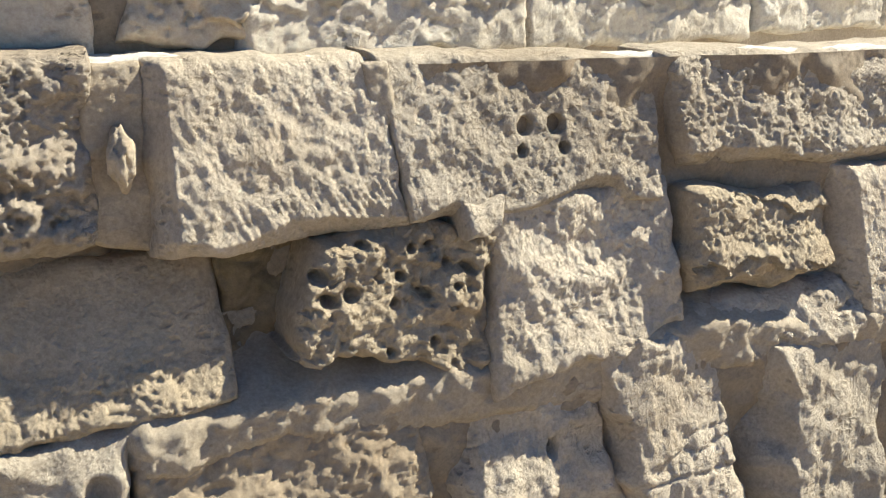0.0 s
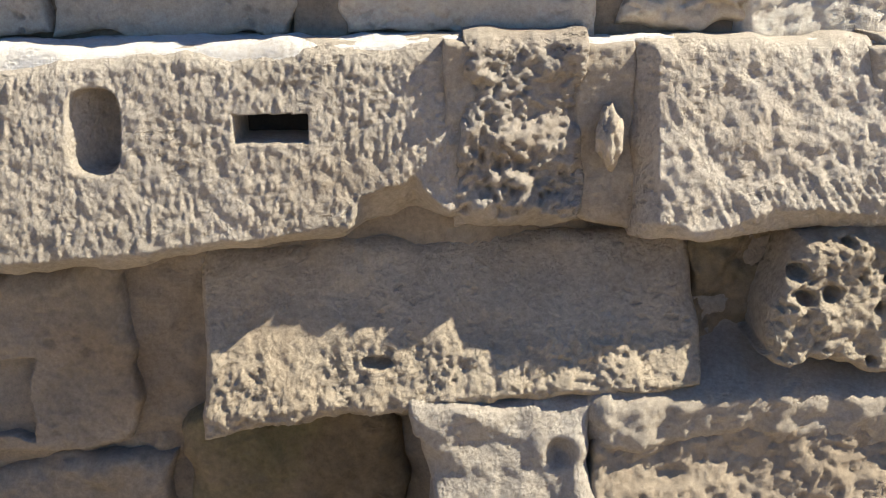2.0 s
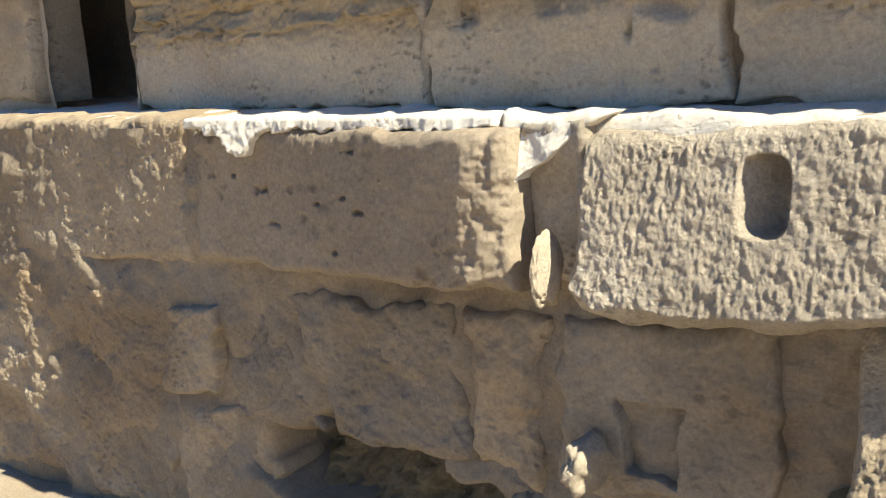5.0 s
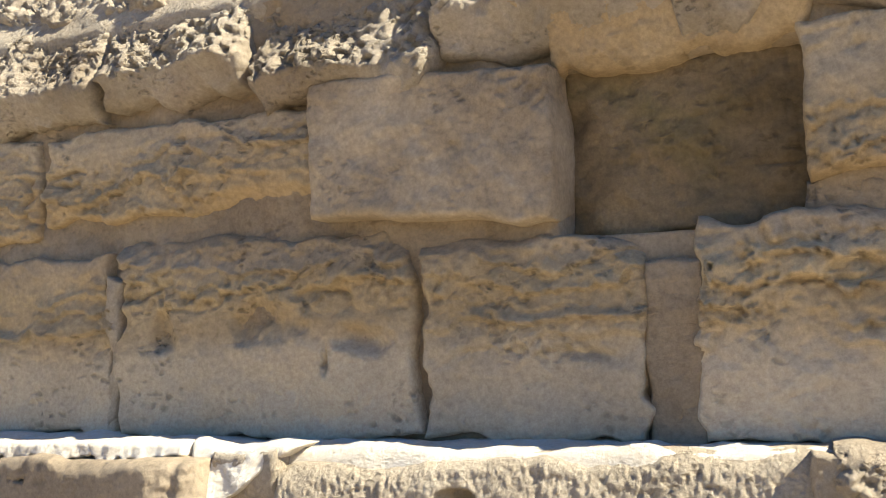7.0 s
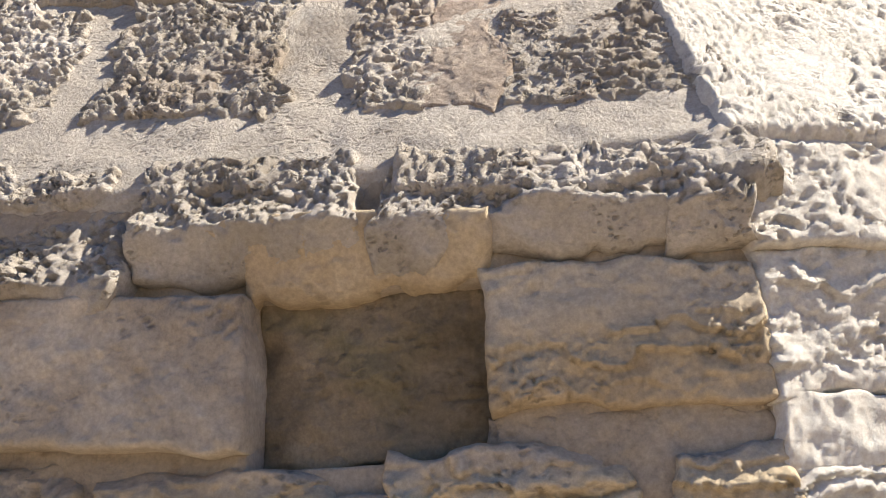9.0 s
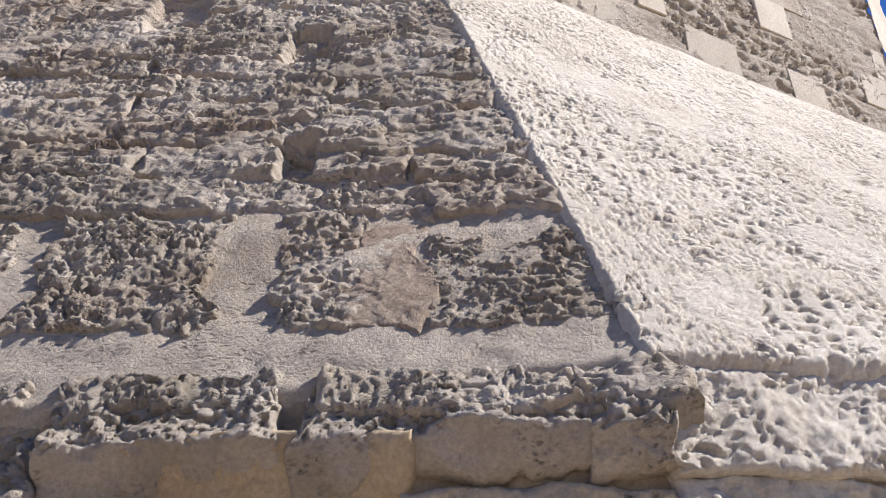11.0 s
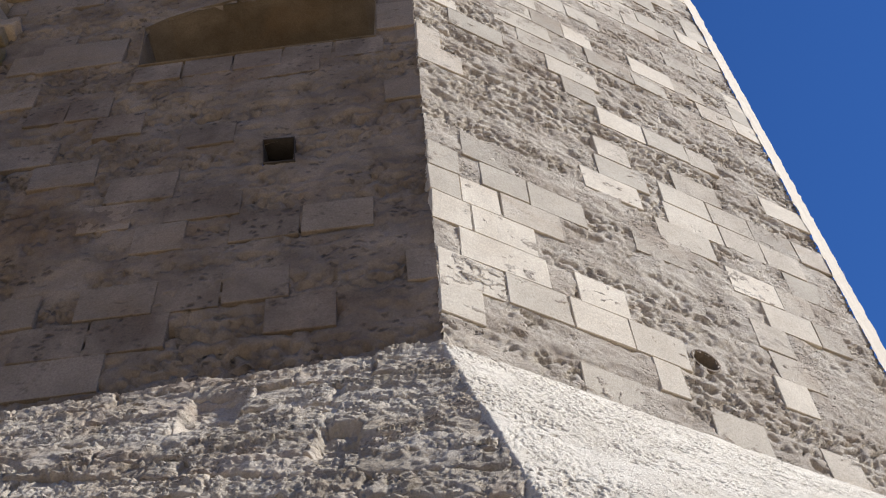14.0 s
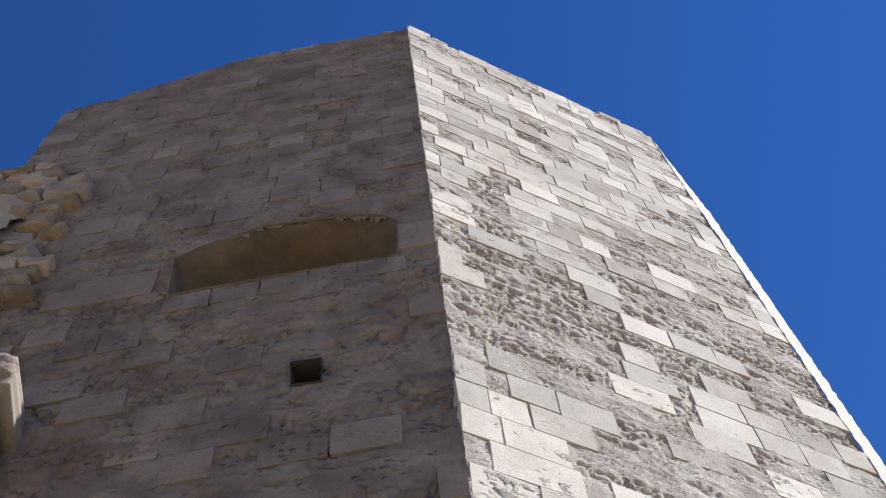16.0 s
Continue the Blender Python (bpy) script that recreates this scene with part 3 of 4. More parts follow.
# Added fill whose dark colour replaces the deep shade between the blocks.
stone([(0.40, 0.86), (0.68, 0.86), (0.70, 0.30), (0.38, 0.30)], plinth_at, m_mossshade, plinth, seed=119, n0=-0.10, res=0.008, edge=0.02, depth=0.2, wobble=0.03, lump=0.05, lump_size=0.15, rough=0.012, pit=0.03, pit_size=0.06, pit_share=0.25, label="added rubble fill between two blocks, coloured as the hollow's shade")
pock = lambda x, z, r, k: (lambda a, b, n: n - 0.055 * (1 - step(0.35, 1.15, np.sqrt(((a - x) / r) ** 2 + ((b - z) / r / 0.85) ** 2) + 0.9 * fbm(a * 22, b * 22, 410 + k, 2))))
big_holes = carves(*[pock(x, z, r, k) for k, (x, z, r) in enumerate( ((0.64, 0.745, 0.02), (0.72, 0.69, 0.026), (0.655, 0.68, 0.024), (0.96, 0.66, 0.026), (1.03, 0.74, 0.022), (0.92, 0.79, 0.024), (0.98, 0.80, 0.02), (0.85, 0.65, 0.016), (1.10, 0.72, 0.018), (0.97, 0.53, 0.026), (0.83, 0.51, 0.022), (1.05, 0.68, 0.018), (0.77, 0.82, 0.018), (0.80, 0.73, 0.014), (0.88, 0.72, 0.014)))])
stone([(0.62, 0.85), (1.19, 0.87), (1.15, 0.40), (0.52, 0.52)], material=m_tan, seed=121, yaw=0.02, n0=0.095, edge=0.07, wobble=0.035, lean=0.22, carve=big_holes,
      label="cavernous limestone block eaten by round holes", **P, lump=0.028, lump_size=0.13, rough=0.010, rough_size=0.05, pit=0.02, pit_size=0.07, pit_share=0.55)
stone([(1.06, 0.91), (1.21, 0.915), (1.17, 0.83), (1.07, 0.80)], material=m_plinth, seed=122, n0=0.10, edge=0.025, depth=0.15, lean=0.5, wobble=0.02, **P, lump=0.015, rough=0.006, label="small grey wedge stone")
stone([(1.17, 0.90), (1.86, 0.915), (1.86, 0.45), (1.13, 0.345)], material=m_plinth, seed=123, n0=0.10, edge=0.035, wobble=0.02, lean=0.32, yaw=0.06, **P, lump=0.024, lump_size=0.18, rough=0.006, rough_size=0.05, pit=0.004, tool=0.002, tool_size=0.02)
stone([(1.875, 0.88), (2.54, 0.86), (2.53, 0.54), (1.90, 0.53)], material=m_tan, seed=124, n0=0.10, edge=0.05, wobble=0.025, lean=0.32, yaw=0.1, **P, lump=0.025, rough=0.010, rough_size=0.06, shelf=0.02, shelf_size=0.11, under=0.07, pit=0.008, pit_size=0.04)
stone([(1.90, 0.50), (2.66, 0.50), (2.70, 0.31), (1.90, 0.38)], material=m_plinth, seed=125, n0=0.11, edge=0.05, wobble=0.02, lean=0.5, **P, lump=0.02, rough=0.010, rough_size=0.06, fissure=0.02)
stone([(2.53, 0.92), (3.4, 0.88), (3.5, 0.28), (2.62, 0.38)], material=m_plinth, seed=126, yaw=0.1, n0=0.07, edge=0.05, lean=0.2, flank=0.07, **P, **HEWN)
stone([(3.45, 0.88), (5.0, 0.88), (5.0, 0.28), (3.55, 0.28)], material=m_plinth, seed=127, n0=0.0, **P, **HEWN)
socket = lambda a, b, n: hollow(-1.585, 0.33, 0.115, 0.125, 0.24, 0.12, True)(-1.585 + (a + 1.585 + 0.03 * fbm(a * 9, b * 9, 17, 2)) * (1.25 - 1.6 * (b - 0.33)), b + 0.03 * fbm(a * 8, b * 8, 18, 2), n)
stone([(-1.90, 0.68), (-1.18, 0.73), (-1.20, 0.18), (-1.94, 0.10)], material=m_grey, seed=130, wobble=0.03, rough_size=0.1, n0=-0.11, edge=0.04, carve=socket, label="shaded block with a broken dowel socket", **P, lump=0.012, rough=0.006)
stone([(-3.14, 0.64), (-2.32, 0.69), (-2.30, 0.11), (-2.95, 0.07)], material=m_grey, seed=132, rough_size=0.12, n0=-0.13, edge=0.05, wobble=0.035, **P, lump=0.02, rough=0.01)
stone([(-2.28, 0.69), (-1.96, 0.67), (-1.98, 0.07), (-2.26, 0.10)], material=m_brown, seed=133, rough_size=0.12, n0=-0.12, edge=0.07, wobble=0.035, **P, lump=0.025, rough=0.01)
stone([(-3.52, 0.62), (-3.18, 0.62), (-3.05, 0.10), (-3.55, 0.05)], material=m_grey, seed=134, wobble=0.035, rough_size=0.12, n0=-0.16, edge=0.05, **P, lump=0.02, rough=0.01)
stone([(-3.84, 0.54), (-3.55, 0.55), (-3.63, 0.14), (-3.92, 0.13)], material=m_smooth, seed=135, wobble=0.035, rough_size=0.12, n0=-0.09, edge=0.03, **P, lump=0.006, rough=0.01)
stone([(-4.7, 0.62), (-3.90, 0.60), (-3.98, -0.50), (-4.7, -0.50)], material=m_brown, seed=136, wobble=0.035, rough_size=0.12, n0=-0.15, edge=0.07, **P, lump=0.03, rough=0.01)
stone([(-6.4, 0.62), (-4.76, 0.6), (-4.76, -0.50), (-6.4, -0.50)], material=m_brown, seed=137, wobble=0.035, rough_size=0.12, n0=-0.15, edge=0.07, **P, lump=0.03, rough=0.01)
stone([(-3.95, 0.10), (-3.36, 0.09), (-3.30, -0.50), (-3.95, -0.50)], material=m_brown, seed=138, wobble=0.035, rough_size=0.12, n0=-0.15, edge=0.07, **P, lump=0.03, rough=0.01)
# foot course
F = dict(P, res=0.008)
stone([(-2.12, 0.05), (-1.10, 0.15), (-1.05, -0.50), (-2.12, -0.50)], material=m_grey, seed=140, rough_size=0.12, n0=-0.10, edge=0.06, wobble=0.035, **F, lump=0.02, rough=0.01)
# This foot stone takes the darker colour for the shade it lies in.
stone([(-1.05, 0.25), (-0.45, 0.33), (-0.38, -0.50), (-1.02, -0.50)], material=m_mossshade, seed=141, rough_size=0.12, n0=-0.08, edge=0.06, wobble=0.035, **F, lump=0.02, rough=0.01)
FOOT = dict(wobble=0.03, lean=0.24, edge=0.045)
chip = lambda a, b, n: n - 0.05 * (1 - step(0.3, 1.2, np.sqrt(((a - 0.02) / 0.04) ** 2 + ((b - 0.27) / 0.045) ** 2)))
stone([(-0.40, 0.40), (0.13, 0.40), (0.10, -0.45), (-0.26, -0.45)], material=m_plinth, seed=142, rough_size=0.07, n0=0.26, **dict(FOOT, lean=0.36), **F, lump=0.03, lump_size=0.2, rough=0.007, carve=chip, label="pale broken fieldstone")
stone([(0.10, 0.375), (0.93, 0.345), (0.93, -0.45), (0.05, -0.45)], material=m_brown, seed=143, pit_size=0.04, rough_size=0.05, yaw=0.05, n0=0.22, **FOOT, **F, lump=0.022, rough=0.007, pit=0.008, fissure=0.025, fissure_size=0.12)
stone([(1.00, 0.355), (1.54, 0.325), (1.75, -0.45), (1.02, -0.45)], material=m_plinth, seed=144, rough_size=0.06, n0=0.22, **FOOT, flank=0.12, yaw=0.1, **F, lump=0.035, lump_size=0.2, rough=0.007, pit=0.004, carve=hollow(1.36, 0.13, 0.02, 0.035, 0.05))
stone([(1.52, 0.47), (1.985, 0.455), (2.13, -0.45), (1.70, -0.45)], material=m_plinth, seed=145, rough_size=0.05, n0=0.24, **FOOT, flank=0.04, yaw=0.12, **F, lump=0.02, rough=0.005, tool=0.004, tool_size=0.02, fissure=0.012)
stone([(2.08, 0.34), (2.80, 0.33), (2.74, -0.45), (2.22, -0.45)], material=m_plinth, seed=146, rough_size=0.05, n0=0.24, **FOOT, flank=0.15, yaw=0.1, **F, lump=0.03, lump_size=0.2, rough=0.006, tool=0.002)
stone([(2.75, 0.28), (3.6, 0.26), (3.7, -0.50), (2.98, -0.50)], material=m_plinth, seed=147, lean=0.16, n0=0.08, edge=0.07, **F, lump=0.02, rough=0.01)
# ---- foot of the tower, shaded face ----
base_at = plane((0, 2.95, 0), (1, 0, 0), (0, 0, 1))
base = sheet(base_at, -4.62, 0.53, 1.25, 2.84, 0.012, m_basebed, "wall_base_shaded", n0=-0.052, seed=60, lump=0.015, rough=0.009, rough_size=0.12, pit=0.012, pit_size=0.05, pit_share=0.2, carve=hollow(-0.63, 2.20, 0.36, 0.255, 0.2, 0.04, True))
tagged(base, "shaded lower tower wall of layered limestone courses", "wall", kind="structure")
B = dict(where=base_at, parent=base, res=0.008, depth=0.25)
FLAT = dict(lump=0.012, rough=0.006, rough_size=0.10, pit=0.012, pit_size=0.04, pit_share=0.15)


def bedded(low, high, seed, amp=0.024):
    """Eroded shelves between two heights, with the softer beds worn back at the upper rim."""
    def cut(a, b, n):
        z = b + 0.05 * fbm(a * 2.5, b * 3, seed, 2)
        gate = step(low - 0.05, low + 0.06, z) * step(high + 0.05, high - 0.04, z)
        return n + gate * (relief(a, b, seed, shelf=amp, shelf_size=0.075, rough=0.006, rough_size=0.05, fissure=0.035, fissure_size=0.06, pit=0.022, pit_size=0.05, pit_share=0.3) - 0.012)
    return cut


dent = lambda x, z, ra, rb, k: (lambda a, b, n: n - 0.055 * (1 - step(0.1, 1.1, np.sqrt(((a - x) / ra) ** 2 + ((b - z + 0.25 * abs(a - x)) / rb) ** 2) + 0.9 * fbm(a * 9, b * 9, 320 + k, 3))))
dents = carves(dent(-2.50, 1.67, 0.09, 0.08, 1), dent(-2.06, 1.74, 0.14, 0.07, 2), dent(-1.69, 1.66, 0.11, 0.065, 3), dent(-1.80, 1.58, 0.02, 0.08, 4))
worn_top = lambda xs, zs: (lambda a, b, n: n - 0.8 * np.maximum(0, b + 0.03 * fbm(a * 6, b * 3, 31, 2) - np.interp(a, xs, zs)))
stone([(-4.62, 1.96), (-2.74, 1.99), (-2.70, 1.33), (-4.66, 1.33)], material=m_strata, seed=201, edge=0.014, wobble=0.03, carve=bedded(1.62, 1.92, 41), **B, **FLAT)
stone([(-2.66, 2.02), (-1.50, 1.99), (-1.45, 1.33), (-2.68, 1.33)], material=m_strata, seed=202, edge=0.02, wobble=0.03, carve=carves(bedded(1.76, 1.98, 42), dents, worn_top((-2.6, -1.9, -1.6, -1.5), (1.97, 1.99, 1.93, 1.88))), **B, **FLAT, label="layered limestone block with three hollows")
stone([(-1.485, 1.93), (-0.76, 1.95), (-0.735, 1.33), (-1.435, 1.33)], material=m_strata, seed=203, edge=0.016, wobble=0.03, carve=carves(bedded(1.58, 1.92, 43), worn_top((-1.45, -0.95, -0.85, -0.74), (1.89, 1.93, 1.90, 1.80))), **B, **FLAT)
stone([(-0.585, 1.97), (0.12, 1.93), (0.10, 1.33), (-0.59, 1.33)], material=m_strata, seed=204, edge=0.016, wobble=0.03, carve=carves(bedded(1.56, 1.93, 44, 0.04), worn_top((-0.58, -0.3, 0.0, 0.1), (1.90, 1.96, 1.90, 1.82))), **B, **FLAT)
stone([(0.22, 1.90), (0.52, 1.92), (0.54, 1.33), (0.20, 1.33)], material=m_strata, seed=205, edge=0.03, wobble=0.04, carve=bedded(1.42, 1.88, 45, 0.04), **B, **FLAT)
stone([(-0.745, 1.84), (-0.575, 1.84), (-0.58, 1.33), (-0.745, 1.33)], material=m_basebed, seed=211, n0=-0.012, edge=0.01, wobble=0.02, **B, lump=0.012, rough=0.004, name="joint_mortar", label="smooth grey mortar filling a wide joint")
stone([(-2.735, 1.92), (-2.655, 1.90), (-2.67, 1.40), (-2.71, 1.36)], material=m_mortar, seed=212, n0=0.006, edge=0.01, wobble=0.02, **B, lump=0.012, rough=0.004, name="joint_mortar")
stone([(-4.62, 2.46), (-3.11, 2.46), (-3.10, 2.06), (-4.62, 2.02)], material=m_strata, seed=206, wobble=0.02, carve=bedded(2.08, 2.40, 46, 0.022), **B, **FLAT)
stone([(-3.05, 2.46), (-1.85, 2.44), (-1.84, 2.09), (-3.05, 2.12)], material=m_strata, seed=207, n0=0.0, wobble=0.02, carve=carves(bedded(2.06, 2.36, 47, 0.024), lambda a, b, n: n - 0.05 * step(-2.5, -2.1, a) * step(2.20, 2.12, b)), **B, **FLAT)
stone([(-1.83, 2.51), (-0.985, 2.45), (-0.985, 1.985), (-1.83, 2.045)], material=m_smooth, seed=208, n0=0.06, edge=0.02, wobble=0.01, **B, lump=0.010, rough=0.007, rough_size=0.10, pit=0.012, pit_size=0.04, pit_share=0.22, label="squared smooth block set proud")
stone([(-0.99, 2.47), (-0.28, 2.46), (-0.26, 1.94), (-0.99, 1.94)], material=m_mossshade, seed=209, n0=-0.13, edge=0.014, wobble=0.01, **B, lump=0.035, rough=0.012, rough_size=0.15, pit=0.012, pit_size=0.05, pit_share=0.2, fissure=0.015, label="mossy back of an empty block recess, darkened as its shade")
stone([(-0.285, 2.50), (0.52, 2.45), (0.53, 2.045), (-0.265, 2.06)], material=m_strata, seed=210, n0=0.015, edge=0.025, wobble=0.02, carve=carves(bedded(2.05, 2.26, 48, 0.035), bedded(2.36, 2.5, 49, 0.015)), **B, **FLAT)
stone([(-0.275, 2.05), (0.51, 2.03), (0.50, 1.88), (-0.29, 1.94)], material=m_basebed, seed=213, n0=-0.055, edge=0.01, wobble=0.02, **B, lump=0.015, rough=0.005, name="joint_mortar", label="hollow brown mortar bed under a worn block")


def nose(turn, seed):
    """A bulging, weathered upper edge: pitted and facing up above the turn, smooth and undercut below it."""
    def cut(a, b, n):
        z = turn + 0.05 * fbm(a * 4, b * 2, seed, 3)
        pitted = relief(a, b, seed + 3, rough=0.010, rough_size=0.07, pit=0.032, pit_size=0.055, pit_share=0.75, lump=0.012)
        return n + 0.095 - 0.62 * np.maximum(0, b - z) - 0.62 * np.maximum(0, z - b) + step(z - 0.03, z + 0.03, b) * pitted
    return cut


for i, (x0, x1, foot, turn) in enumerate(((-4.6, -3.7, 2.48, 2.63), (-3.66, -2.75, 2.48, 2.62), (-2.74, -2.08, 2.50, 2.62), (-2.07, -1.40, 2.44, 2.53), (-1.38, -0.64, 2.52, 2.655), (-0.58, 0.28, 2.50, 2.65), (0.275, 0.545, 2.47, 2.60))):
    stone([(x0, 2.86), (x1, 2.86), (x1, foot), (x0, foot)], material=m_pitted, seed=220 + i, n0=0.0, edge=0.03, wobble=0.045, carve=nose(turn, 230 + 9 * i), **B, lump=0.028, lump_size=0.2, rough=0.010, rough_size=0.10, pit=0.010, pit_size=0.05, pit_share=0.25)
stone([(-1.12, 2.67), (-0.24, 2.66), (-0.26, 2.445), (-0.99, 2.46)], material=m_ochre, seed=239, n0=0.05, edge=0.05, wobble=0.035, lean=-0.62, **B, lump=0.022, lump_size=0.2, rough=0.010, rough_size=0.1, fissure=0.02, label="orange-stained lintel over the recess")

# deep dark gap past the end of the shaded wall
gap = sheet(plane((0, 3.9, 0), (1, 0, 0), (0, 0, 1)), -9, -4.4, 1.2, 2.9, 0.05, m_brown, "wall_recess", seed=70, lump=0.08, lump_size=0.5, rough=0.02)
tagged(gap, "dark recessed rubble wall in deep shade", "wall", kind="structure")
jamb = sheet(plane((-4.62, 3.95, 0), (0, -1, 0), (0, 0, 1)), 0, 1.02, 1.2, 2.8, 0.04, m_brown, "jamb", gap, seed=71, lump=0.03, rough=0.01)
sheet(lambda a, b, n: np.stack([a, b, n], -1), -9, -4.5, 2.9, 4.0, 0.1, m_brown, "soffit", gap, n0=2.55, seed=72, lump=0.05)
far_at = plane((0, 2.92, 0), (1, 0, 0), (0, 0, 1))
far = sheet(far_at, -12, -5.5, 1.25, 2.75, 0.05, m_mortar, "wall_base_far", n0=-0.05, seed=73, lump=0.02)
tagged(far, "shaded rubble wall past the gap", "wall", kind="structure")
for i in range(6):
    stone([(-5.5 - 1.0 * (i % 3) - 1, 2.7 - 0.68 * (i // 3)), (-5.55 - 1.0 * (i % 3), 2.7 - 0.68 * (i // 3)), (-5.55 - 1.0 * (i % 3), 2.06 - 0.68 * (i // 3)), (-5.5 - 1.0 * (i % 3) - 1, 2.06 - 0.68 * (i // 3))],
          far_at, m_brown, far, seed=75 + i, res=0.03, edge=0.06, lump=0.03)

# ---- foot of the tower, sunlit face ----
C1, C2 = np.array((0.52, 2.95, 2.82)), np.array((-0.254, 5.40, 7.14))
LOW, HIGH = radians(18), radians(35.1)
lit_at = plane((0.52, 2.95, 0), (math.cos(LOW), math.sin(LOW), 0), (0, 0, 1))
lit = sheet(lit_at, 0, 9, 1.25, 2.84, 0.03, m_mortar, "wall_base_sunlit", n0=-0.05, seed=80, lump=0.01, rough=0.004)
tagged(lit, "sunlit lower tower wall of pale limestone courses", "wall", kind="structure")
rnd = random.Random(5)
for k, (z0, z1) in enumerate(((1.30, 1.88), (1.85, 2.065), (2.045, 2.49), (2.475, 2.85))):
    x = -0.012
    while x < 7:
        w = rnd.uniform(0.7, 1.3)
        sd = rnd.randrange(9999)
        stone([(x, z1), (x + w - 0.008, z1), (x + w - 0.008, z0), (x, z0)], lit_at, m_render, lit, seed=sd, n0=(0.002, -0.004, 0.0, 0.0)[k] + rnd.uniform(0, 0.008), res=0.010 if x < 3 else 0.03, depth=0.2, edge=(0.03, 0.008, 0.03, 0.03)[k], wobble=0.02, lean=(0.03, 0.03, 0.03, 0.22)[k],
              carve=(bedded(1.42, 1.86, sd, 0.035), None, bedded(2.05, 2.50, sd, 0.03), bedded(2.48, 2.56, sd, 0.02))[k], lump=0.012, rough=0.008, rough_size=0.09, pit=(0.01, 0.0, 0.012, 0.016)[k], pit_size=0.055, pit_share=(0.3, 0.0, 0.3, 0.5)[k])
        x += w

# ---- battered base ----
SL = (7.14 - 2.82) / (5.40 - 2.95)
bat_at = plane((0, 2.95, 2.82), (1, 0, 0), (0, 1, SL))
LEN = math.hypot(5.40 - 2.95, 7.14 - 2.82)
ridge = lambda b: 0.52 - 0.774 * b / LEN + 0.07 * np.exp(-((b / 0.7 - 0.4) ** 2))
pockets = carves(*[hollow(x, b, w, h, 0.09, 0.3, True) for x, b, w, h in ((-0.86, 3.15, 0.13, 0.26), (-0.77, 1.67, 0.085, 0.19), (-1.78, 4.0, 0.2, 0.36), (-3.3, 2.9, 0.16, 0.2))])
batter = sheet(bat_at, -9, 0, -0.08, LEN, 0.025, m_plinth, "wall_batter_grazed", n0=-0.009, seed=90, rough=0.006, rough_size=0.04, lump=0.01,
               fit=lambda a, b: (a + (a + 9) / 9 * ridge(b), b * (1 + 0.027 * np.minimum(0, a + 0.2))), carve=lambda a, b, n: pockets(a, b, n - 0.012 * step(1.0, 1.3, b) - 0.16 * step(0.05, -0.08, b)))
tagged(batter, "sloping tower base of deeply pitted weathered limestone", "wall", kind="structure")


def course_b(x, b):
    """The courses climb gently away from the corner, more so half way up."""
    return b - (x + 0.6) * float(np.interp(b, (0, 0.3, 1.1, 1.4, 1.8, 2.4, 4.0, LEN), (0.085, 0.09, 0.16, 0.22, 0.27, 0.27, 0.08, -0.13)))


def bat_row(b0, b1, spans, seed, res, **rel):
    for i, (x0, x1) in enumerate(spans):
        r0, r1 = min(x1, float(ridge(b0))), min(x1, float(ridge(b1)))
        stone([(x0, course_b(x0, b1)), (r1, course_b(r1, b1)), (r0, course_b(r0, b0)), (x0, course_b(x0, b0))], bat_at, m_pitted, batter, seed=seed + i, res=res, depth=0.12, edge=0.025, wobble=0.045, n0=rnd.uniform(0.006, 0.018), carve=pockets, **rel)


PIT = dict(lump=0.012, lump_size=0.2, rough=0.010, rough_size=0.07, pit=0.034, pit_size=0.055, pit_share=0.8)
LAY = dict(lump=0.014, lump_size=0.25, rough=0.009, rough_size=0.06, pit=0.017, pit_size=0.036, pit_share=0.5, shelf=0.024, shelf_size=0.10, fissure=0.02, fissure_size=0.09)
bat_row(-0.06, 0.11, ((-4.6, -3.6), (-3.5, -2.5), (-2.4, -1.42), (-1.34, -0.66)), 300, 0.009, **PIT)
bat_row(-0.06, 0.11, ((-0.53, 0.27), (0.285, 0.60)), 310, 0.009, **dict(LAY, shelf=0.015, shelf_size=0.05))
bat_row(0.34, 1.10, ((-4.9, -3.9), (-3.8, -2.95), (-2.85, -1.84), (-1.68, -0.96), (-0.75, -0.42)), 320, 0.009, **PIT)
bat_row(0.34, 0.97, ((-0.19, 0.60),), 330, 0.009, **PIT)
stone([(-0.46, 1.02), (-0.17, 0.98), (-0.18, 0.30), (-0.50, 0.34)], bat_at, m_rust, batter, seed=395, n0=-0.002, res=0.009, edge=0.012, depth=0.08, wobble=0.05, lump=0.008, rough=0.004, rough_size=0.03, name="joint_mortar", label="rust-stained rough mortar between pitted stones")
for k, (b0, b1) in enumerate(((1.13, 1.42), (1.43, 1.70), (1.71, 2.24), (2.25, 2.58), (2.59, 2.84), (2.85, 3.30), (3.31, 3.80), (3.81, 4.35), (4.36, LEN))):
    x, spans = -6.5 + rnd.uniform(0, 0.6), []
    while x < ridge(b0):
        w = rnd.uniform(0.55, 1.35)
        if x + w > ridge(b0) - 0.3:
            spans.append((x, 1.0))
            break
        spans.append((x, x + w - 0.006))
        x += w
    bat_row(b0, b1, spans, 400 + 40 * k, 0.012, **(LAY if k % 3 else dict(LAY, shelf=0.010, pit=0.022, pit_share=0.7)))


def lit_batter_at(a, b, n):
    s = b / LEN
    low = C1 + a[..., None] * np.array((math.cos(LOW), math.sin(LOW), 0))
    high = C2 + a[..., None] * np.array((math.cos(HIGH), math.sin(HIGH), 0))
    dn = np.array((0.45, -0.76, 0.47)) / np.linalg.norm((0.45, -0.76, 0.47))
    return low * (1 - s)[..., None] + high * s[..., None] + n[..., None] * dn


